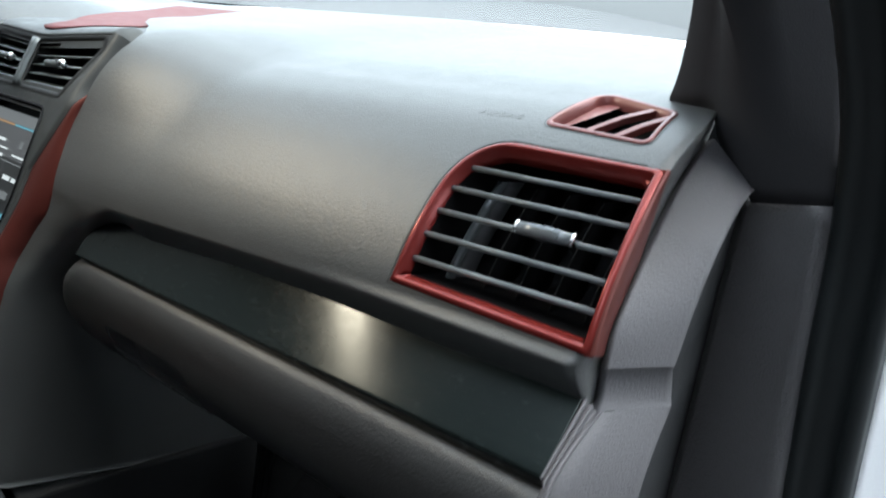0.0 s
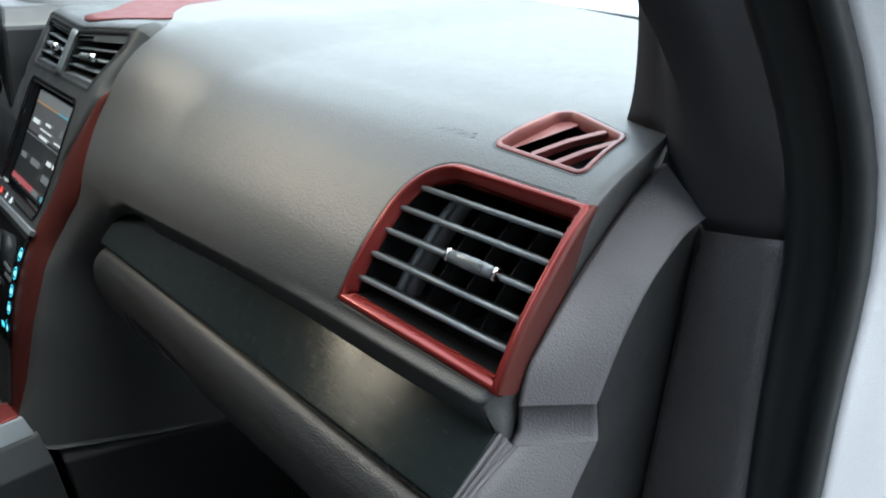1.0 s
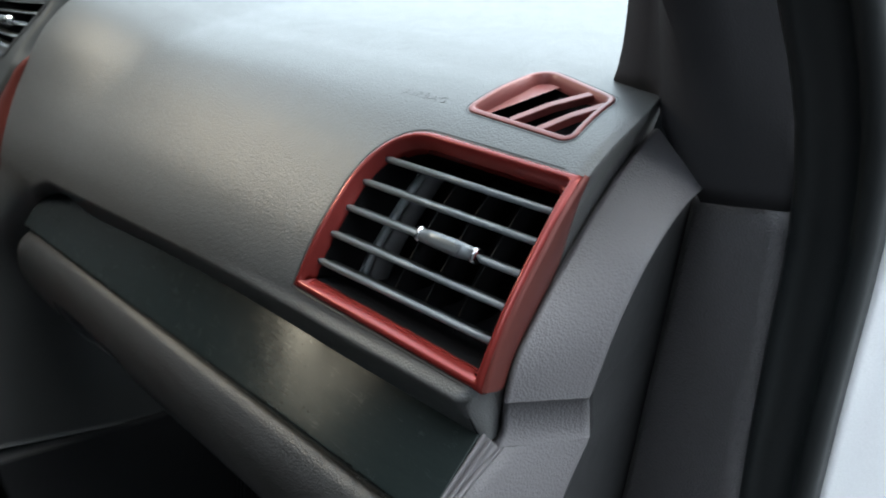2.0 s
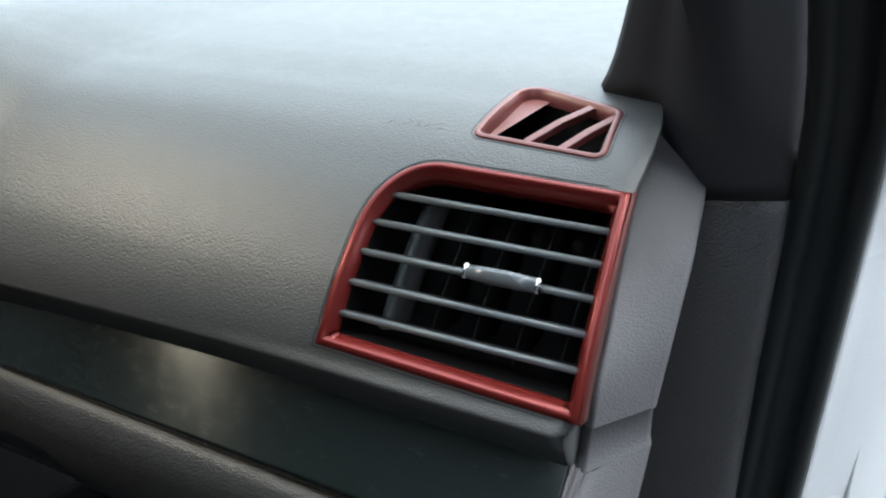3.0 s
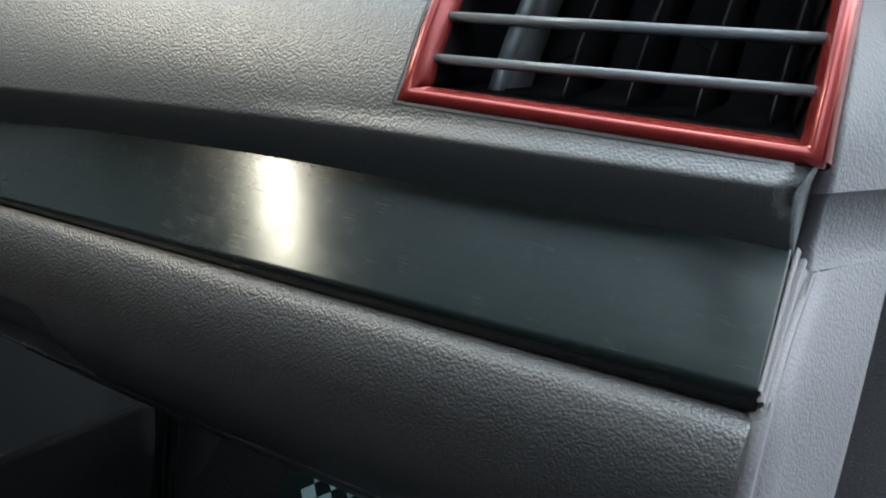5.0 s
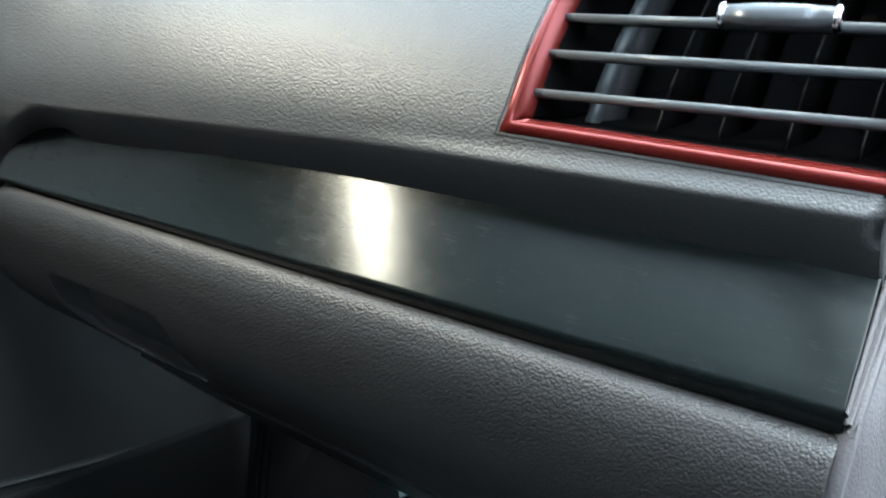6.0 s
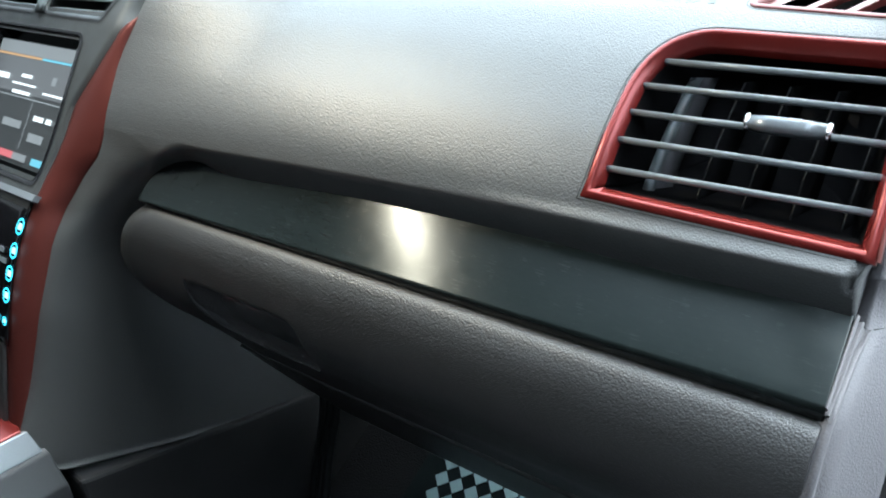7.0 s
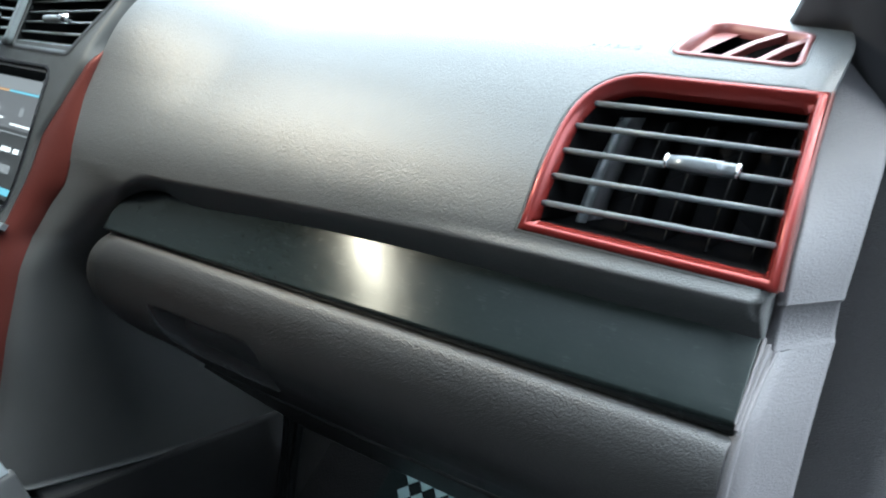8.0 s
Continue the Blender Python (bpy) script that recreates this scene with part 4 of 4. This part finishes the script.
def patch(x0, x1, z0, z1, o, mat, parent, name, label=""):
    bm = bmesh.new()
    bm.faces.new([bm.verts.new(S0(x, z, o)) for x, z in ((x0, z0), (x1, z0), (x1, z1), (x0, z1))])
    bmesh.ops.recalc_face_normals(bm, faces=bm.faces)
    for f in bm.faces:
        if f.normal.y > 0:
            f.normal_flip()
    return part(name, bm, mat, parent, label)


UI_BACK, UI_GREY, UI_WHITE = glow("screen_back", (0.10, 0.11, 0.115), 0.03), glow("screen_grey", (0.36, 0.37, 0.38), 0.11), glow("screen_white", (0.85, 0.87, 0.88), 0.22)
UI_RED, UI_CYAN, UI_ORANGE, UI_DIM = glow("screen_red", (0.75, 0.16, 0.18), 0.14), glow("screen_cyan", (0.2, 0.6, 0.75), 0.14), glow("screen_orange", (0.8, 0.45, 0.2), 0.12), glow("screen_dim", (0.2, 0.2, 0.21), 0.10)
patch(-0.088, 0.088, -0.060, 0.046, 0.0, UI_BACK, screen, "display")
patch(-0.087, 0.087, 0.000, 0.037, 0.0006, UI_DIM, screen, "upper_tile")
patch(-0.087, 0.087, 0.034, 0.045, 0.0012, UI_GREY, screen, "title_bar")
patch(-0.087, 0.01, 0.0315, 0.0335, 0.0014, UI_ORANGE, screen, "orange_line")
patch(0.01, 0.087, 0.0315, 0.0335, 0.0014, UI_CYAN, screen, "cyan_line")
patch(-0.087, 0.087, -0.0040, -0.0028, 0.0014, UI_GREY, screen, "divider_line")
patch(0.018, 0.0192, -0.046, -0.003, 0.0014, UI_GREY, screen, "divider_line")
patch(-0.085, 0.03, -0.056, -0.050, 0.0014, UI_RED, screen, "red_bar")
patch(0.05, 0.087, -0.056, -0.050, 0.0014, UI_CYAN, screen, "blue_bar")
for x0, x1, z0, z1 in ((-0.02, 0.002, 0.014, 0.019), (-0.035, 0.015, 0.007, 0.010), (-0.03, 0.008, -0.001, 0.004), (0.043, 0.052, 0.012, 0.024), (0.032, 0.075, 0.003, 0.006), (-0.03, 0.01, -0.030, -0.019), (0.030, 0.050, -0.020, -0.013), (0.055, 0.066, -0.020, -0.013), (0.030, 0.06, -0.038, -0.026), (-0.075, -0.045, 0.010, 0.018), (-0.075, -0.05, -0.030, -0.02), (0.012, 0.040, -0.056, -0.046)):
    patch(x0, x1, z0, z0 + (z1 - z0) * 0.62, 0.0018, UI_GREY if z1 - z0 > 0.008 else UI_WHITE, screen, "menu_bar")

# switch row and climate panel
climate = thing("climate_panel", "gloss black climate panel with glowing blue touch icons", "control panel")
rows = [[tuple(zf(CX + x, z, -0.001)) for x in np.linspace(-0.104, 0.102, 16)] for z in np.linspace(-0.081, -0.207, 16)]
part("panel", sheet(rows, 0.002), GLOSS, climate)
ICON, ICON_FILL = glow("icon_blue", (0.08, 0.62, 0.85), 0.4), glow("icon_pale", (0.35, 0.85, 0.95), 0.4)
WHITE_MARK, RED_MARK = glow("white_mark", (0.85, 0.9, 0.95), 0.25), glow("red_mark", (0.9, 0.05, 0.03), 0.3)


def flat_on_fascia(outline, out, mat, parent, name, label="", thick=0.0008):
    pts = [zf(CX + x, z, out) for x, z in outline]
    n = (zf(CX, outline[0][1], 0.01) - zf(CX, outline[0][1], 0)).normalized()
    return part(name, prism(pts, -n * thick), mat, parent, label)


for side in (1, -1):
    for k, z in enumerate((-0.1005, -0.1205, -0.140, -0.159, -0.1825)):
        r = 0.0068 if k < 4 else 0.0042
        xc = side * 0.101
        ring_o = [(xc + r * math.cos(a), z + r * math.sin(a)) for a in np.linspace(0, 2 * math.pi, 24, endpoint=False)]
        ring_i = [(xc + r * 0.78 * math.cos(a), z + r * 0.78 * math.sin(a)) for a in np.linspace(0, 2 * math.pi, 24, endpoint=False)]
        loops = [[tuple(zf(CX + x, q, 0.0012)) for x, q in ring_o], [tuple(zf(CX + x, q, 0.0013)) for x, q in ring_i]]
        ic = part("touch_icon", sheet(loops, closed=True), ICON, climate, "glowing blue touch icon")
        flat_on_fascia([(xc - r * 0.5, z - r * 0.32), (xc + r * 0.5, z - r * 0.38), (xc + r * 0.45, z + r * 0.32), (xc - r * 0.4, z + r * 0.38)], 0.0015, ICON_FILL, ic, "icon_mark")
    flat_on_fascia([(side * 0.075, -0.187), (side * 0.087, -0.187), (side * 0.087, -0.182), (side * 0.075, -0.182)], 0.0015, ICON, climate, "lit_bar")
for x0, x1, z0, z1 in ((0.062, 0.090, -0.134, -0.130), (0.050, 0.082, -0.126, -0.122), (0.02, 0.05, -0.15, -0.146)):
    flat_on_fascia([(x0, z0), (x1, z0), (x1, z1), (x0, z1)], 0.0012, SILVER, climate, "caption_bar")
knob_c = zf(CX - 0.005, -0.125, 0)
kn = (zf(CX, -0.125, 0.01) - zf(CX, -0.125, 0)).normalized()
kb = part("rotary_knob", rod(knob_c, knob_c + kn * 0.016, 0.026, 28, 0.024), SLAT, climate, "round dark knob with silver rim")
part("knob_rim", rod(knob_c + kn * 0.0145, knob_c + kn * 0.0165, 0.0255, 28, 0.0245), SILVER, kb)
row = thing("switch_row", "narrow silver edged switch row below the screen", "switch panel")
flat_on_fascia([(-0.10, -0.0812), (0.110, -0.0795), (0.112, -0.0745), (-0.10, -0.0765)], 0.004, SILVER, row, "silver_ledge", "silver ledge", 0.006)
for x0, w, m in ((-0.062, 0.012, RED_MARK), (-0.008, 0.010, WHITE_MARK), (-0.03, 0.006, WHITE_MARK)):
    flat_on_fascia([(x0, -0.0725), (x0 + w, -0.0725), (x0 + w * 0.6, -0.067), (x0 + w * 0.3, -0.067)], 0.0022, m, row, "lit_mark")

# red side trims between fascia and pad
RIM = [pad_edge(a, -0.0015) for a in np.linspace(arc_at(-0.016), 0.50, 60)]
RIM_Z = [p.z for p in RIM]


def rim_at(z):
    """The pad's edge beside the fascia at height z."""
    return Vector([float(np.interp(z, RIM_Z, [p[i] for p in RIM])) for i in range(3)])


for side, label in ((1, "passenger"), (-1, "driver")):
    trim = thing("red_side_trim", "red satin trim strip beside the fascia, darkened as shade", "trim strip", "", "fascia side trims")
    rows = []
    for z in np.linspace(0.078, -0.335, 60):
        zq = max(z, -0.299)
        a = zf(CX + half_width(zq) * side, zq, -0.003 - wrap(zq))
        a.z = z if z < zq else a.z
        if z > -0.017:
            e = rim_at(z)
        else:
            x, y = knee_point(z, 0.0)
            e = Vector((x, y, z))
        e.x += 0.0015
        if side < 0:
            e = a + Vector((-0.014, 0.010, 0))
        n = Vector((0.6 * side, -0.6, 0.35)) * 0.004
        rows.append([tuple(a + Vector((-0.004 * side, 0.01, 0))), tuple(a)] + [tuple(a.lerp(e, q) + n * math.sin(math.pi * q)) for q in (0.08, 0.3, 0.55, 0.8, 0.94)] + [tuple(e), tuple(e + Vector((0, 0.012, -0.002)))])
    # Vent frame's red again, only darker: the strip's shade sits in its colour.
    part("strip", sheet(rows, 0.0012, towards=(0.5 * side - 0.7, -0.9, 0.4)), SHADED_RED, trim)
rows = []
for q in np.linspace(0, 1, 16):
    s = float(np.interp(q, [0, 0.5, 1], [arc_at(0.074), 0.53, 0.485]))
    e = pad_edge(s, -0.002) + Vector((0.003, 0, 0))
    z = min(0.1235, e.z - 0.012 * q)
    a = zf(CX + half_width(z) * 0.985, z, -0.003 - wrap(z))
    rows.append([tuple(a.lerp(e, k)) for k in (0, 0.33, 0.66, 1)])
part("shoulder", sheet(rows, 0.0, towards=(0, -0.6, 0.6)), FASCIA, fascia)
red_top = thing("red_top_trim", "pinkish red trim panel on the dashboard top", "trim panel")
rows = []
for v in np.linspace(0, 1, 24):
    row = []
    for q in np.linspace(0, 1, 24):
        xf = -0.80 + 0.150 * q
        yf = 0.030 + 0.052 * min(1.3, abs(xf - CX) / 0.09) ** 2
        y = yf + (0.40 - yf) * v
        xr, xl = float(np.interp(y, EDGE_Y, EDGE_X)), -0.80 - 0.95 * (y - yf)
        x = (xl + (xr - xl) * q) * smoothstep(0, 0.25, v) + xf * (1 - smoothstep(0, 0.25, v))
        row.append(tuple(hood_point(x, y, 0.0016)))
    rows.append(row)
part("panel", sheet(rows, 0.001, towards=(-0.7, 0, 0.8)), RED_MATT, red_top)

# ---- driver's side of the dashboard ----
driver = thing("driver_dashboard", "dark grey dashboard top on the driver's side", "dashboard")
rows = []
for s in list(np.linspace(0.0, 0.655, 60)):
    xl = float(np.interp(s, [a for a, b in LEFT], [b for a, b in LEFT]))
    x0, x1 = min(2 * CX - xl, xl - 0.10), 2 * CX - 0.0
    rows.append([])
    for q in np.linspace(0, 1, 40):
        x = x0 + (x1 - x0) * q
        p = on_dash(2 * CX - x, s)
        hood = math.exp(-((x + 1.13) / 0.15) ** 4) * smoothstep(0.25, 0.46, s) * 0.05
        p = Vector((x, p.y - hood * 0.6 * smoothstep(0.42, 0.5, s), p.z + hood))
        rows[-1].append(tuple(p))
part("pad", sheet(rows, 0.0), PAD, driver)
rows = [[(2 * CX + 0.62 - 0.62 * q, -0.03 - 0.05 * r, -0.02 - 0.25 * r) for q in np.linspace(0, 1, 4)] for r in np.linspace(0, 1, 4)]
part("knee_panel", sheet(rows, 0.002), DOOR, driver)

cluster = thing("instrument_cluster", "black hooded instrument cluster on the driver's side", "instrument cluster")
part("hood", prism([(-1.36, -0.02, 0.140), (-0.985, -0.02, 0.132), (-0.955, -0.03, 0.110), (-0.945, -0.045, 0.00), (-1.38, -0.045, 0.00)], (0, 0.12, -0.01), 0.006), BLACK, cluster)
part("dial_face", bevelled_box((-1.34, -0.048, 0.01), (-0.98, -0.042, 0.10), 0.002), GLOSS, cluster, "gloss black dial face")

# ---- centre console ----
MID = -0.752
console = thing("centre_console", "dark console with red and silver edging", "console")
part("body", prism([(MID - 0.125, -0.158, -0.298), (MID + 0.105, -0.158, -0.298), (MID + 0.119, -0.155, -0.312), (MID + 0.134, -0.150, -0.345), (MID + 0.136, -0.13, -0.62), (MID - 0.141, -0.13, -0.62), (MID - 0.141, -0.155, -0.314)], (0, -0.45, -0.02), 0.002), SMOOTH, console)
part("forward_body", prism([(MID - 0.13, -0.14, -0.350), (MID + 0.133, -0.14, -0.350), (MID + 0.15, -0.12, -0.62), (MID - 0.15, -0.12, -0.62)], (0, 0.55, -0.10), 0.004), DARK_SIDE, console)
part("red_edge", prism([(MID + 0.066, -0.160, -0.283), (MID + 0.106, -0.170, -0.285), (MID + 0.106, -0.60, -0.306), (MID + 0.066, -0.60, -0.304)], (0, 0, -0.010), 0.0015), RED, console, "red edging")
part("silver_edge", prism([(MID + 0.102, -0.166, -0.287), (MID + 0.1085, -0.166, -0.287), (MID + 0.1185, -0.160, -0.309), (MID + 0.102, -0.160, -0.309)], (0, -0.45, -0.018), 0.0012), SILVER, console, "grey silver edging")

# ---- footwell ----
floor = tagged(new("floor"), "dark carpeted footwell floor", "floor", "", "structure")
rows = [[(x, y, z) for x in np.linspace(-1.55, 0.05, 12)] for y, z in ((-1.6, -0.62), (-0.6, -0.62), (-0.1, -0.62), (0.04, -0.61), (0.12, -0.57), (0.5, -0.33), (0.62, -0.2), (0.66, 0.10))]
part("carpet", sheet(rows, 0.01, towards=(-0.5, -0.8, 0.5)), CARPET, floor)
mat = thing("floor_mat", "floor mat with dark and pale chequered squares", "floor mat")
MN = Vector((0, -0.533, 0.846))
MO, MV = Vector((-0.30, 0.12, -0.566)), Vector((0, 0.846, 0.533))
part("base", prism([MO + Vector((x, 0, 0)) + MV * v for x, v in ((-0.20, -0.02), (0.27, -0.02), (0.27, 0.158), (-0.20, 0.158))], MN * 0.006, 0.001), MAT_DARK, mat)
CELL = 0.0160
sq = prism([(0.0006, 0.0006, 0), (CELL - 0.0006, 0.0006, 0), (CELL - 0.0006, CELL - 0.0006, 0), (0.0006, CELL - 0.0006, 0)], (0, 0, 0.0012))
sq_me = bpy.data.meshes.new("square")
sq.to_mesh(sq_me)
sq.free()
sq_me.materials.append(MAT_LIGHT)
basis = Matrix(((1, MV.x, MN.x), (0, MV.y, MN.y), (0, MV.z, MN.z))).to_4x4()
quarter = Matrix.Rotation(radians(45), 4, "Z")
for i in range(-20, 21):
    for j in range(-20, 21):
        cx, cv = 0.040 + (i - j) * CELL * 0.7071, 0.064 + (i + j + 1) * CELL * 0.7071
        if (i + j) % 2 == 0 and -0.185 < cx < 0.255 and 0.0 < cv < 0.144:
            ob = new("square", sq_me)
            ob.parent = mat
            ob.matrix_local = Matrix.Translation(MO + Vector((0.040 + (i - j) * CELL * 0.7071, 0, 0)) + MV * (0.064 + (i + j) * CELL * 0.7071) + MN * 0.0062) @ basis @ quarter
loom = thing("wire_loom", "dark wires hanging deep in the footwell", "cable")
for k in range(3):
    pts = curve_through([(-0.588 + 0.014 * k, 0.15, -0.34), (-0.594 + 0.012 * k, 0.15, -0.40), (-0.600 + 0.010 * k, 0.14, -0.47), (-0.606 + 0.012 * k, 0.12, -0.58)], 12)
    part("wire", tube([Vector(p) for p in pts], 0.004 + 0.001 * k, 1.0, 7), RUBBER, loom)

# ---- cabin shell ----
roof = tagged(new("ceiling"), "pale cloth headliner", "ceiling", "", "structure")
rows = [[(x, y, z - 0.022 * ((x - MID) / 0.53) ** 4) for x in np.linspace(-1.28, xe, 16)] for y, z, xe in ((-0.16, 0.545, -0.135), (-0.3, 0.60, -0.165), (-0.6, 0.65, -0.20), (-1.2, 0.66, -0.215), (-1.7, 0.60, -0.215))]
part("headliner", sheet(rows, 0.02, towards=(MID, -0.5, -0.5)), HEADLINER, roof)
# Out of view, ahead of the cabin's real end, to cut light from behind.
back_wall = tagged(new("wall_rear"), "plain dark unseen wall set forward against light from behind", "wall", "", "structure")
part("panel", bevelled_box((-1.56, -0.84, -0.63), (0.02, -0.82, 0.62), 0.002), CARPET, back_wall)
side_wall = tagged(new("wall_driver_side"), "plain dark driver's side below the window line", "wall", "", "structure")
part("panel", bevelled_box((-1.60, -1.70, -0.63), (-1.56, 0.60, 0.10), 0.003), CARPET, side_wall)
firewall = tagged(new("wall_front"), "plain dark bulkhead below the windscreen", "wall", "", "structure")
part("panel", bevelled_box((-1.56, 0.68, -0.30), (0.05, 0.70, 0.095), 0.002), CARPET, firewall)
windscreen = tagged(new("windscreen"), "clear glass windscreen", "window", "", "structure")
rows = []
for q in np.linspace(0, 1, 10):
    rows.append([(MID + 0.70 * u * (1 - 0.12 * q), (0.67 - 0.17 * abs(u) ** 2.5) * (1 - q) + (-0.15 - 0.02 * u * u) * q, 0.104 + q * 0.45) for u in np.linspace(-1, 1, 24)])
ws = part("pane", sheet(rows, 0.0, towards=(MID, -0.8, 0.4)), GLASS, windscreen)
ws.visible_shadow = False
cowl = tagged(new("cowl"), "pale grey cowl edge beyond the dashboard", "cowl", "", "structure")
rows = [[(MID + 0.86 * u, 0.665 - 0.17 * min(1.3, abs(u)) ** 2.5 + dy, 0.098 + dz - 0.05 * max(0.0, abs(u) - 0.85) / 0.15) for u in np.linspace(-1, 1, 30)] for dy, dz in ((-0.03, -0.002), (0.0, 0.004), (0.10, -0.01), (0.9, -0.10), (1.0, -0.3))]
part("bonnet", sheet(rows, 0.004, towards=(MID, -0.4, 0.8)), WHITE_PAINT, cowl)
lamp = thing("overhead_map_lamp", "lit warm map lamp in the roof console", "lamp")
part("housing", bevelled_box((MID - 0.03, -0.32, 0.503), (MID + 0.15, -0.17, 0.600), 0.008), FASCIA, lamp)

ground = tagged(new("ground"), "dark grey asphalt ground outside the car", "ground", "", "structure")
rows = [[(x, y, -0.86) for x in (-600, -60, -8, -2, 2, 8, 60, 600)] for y in (-600, -60, -8, -2, 2, 8, 60, 600)]
part("surface", sheet(rows, 0.0, towards=(0, 0, 5)), CONCRETE, ground)

# ---- unseen walls added round the car to block low skylight ----
for name, lo, hi in (("south_blocker", (-2.6, -3.6, -0.86), (1.7, -3.4, 2.6)), ("west_blocker", (-2.8, -3.6, -0.86), (-2.6, 0.2, 2.45)), ("east_blocker", (1.7, -3.6, -0.86), (1.9, 0.2, 3.4))):
    w = tagged(new(name), "plain grey unseen wall added to block low skylight", "wall", "", "structure")
    part("surface", bevelled_box(lo, hi, 0.01), WALL, w)
body_side = tagged(new("wall_passenger_side"), "plain dark rear side of the cabin", "wall", "", "structure")
part("panel", bevelled_box((0.06, -1.72, -0.63), (0.10, -0.95, 0.62), 0.003), TRIM, body_side)
# Unseen box added below the door opening to keep ground light out.
part("sill", bevelled_box((0.05, -0.95, -0.66), (0.11, 0.16, -0.42), 0.012), DARK_SIDE, body_side)
fender = thing("front_fender", "white painted front fender ahead of the door opening", "fender")
rows = [[(x, y, z) for y in np.linspace(0.24, 1.5, 10)] for x, z in ((0.075, 0.052), (0.105, 0.040), (0.120, 0.010), (0.128, -0.10), (0.132, -0.30), (0.120, -0.55))]
part("panel", sheet(rows, 0.004, towards=(3, 0.5, 1)), WHITE_PAINT, fender)
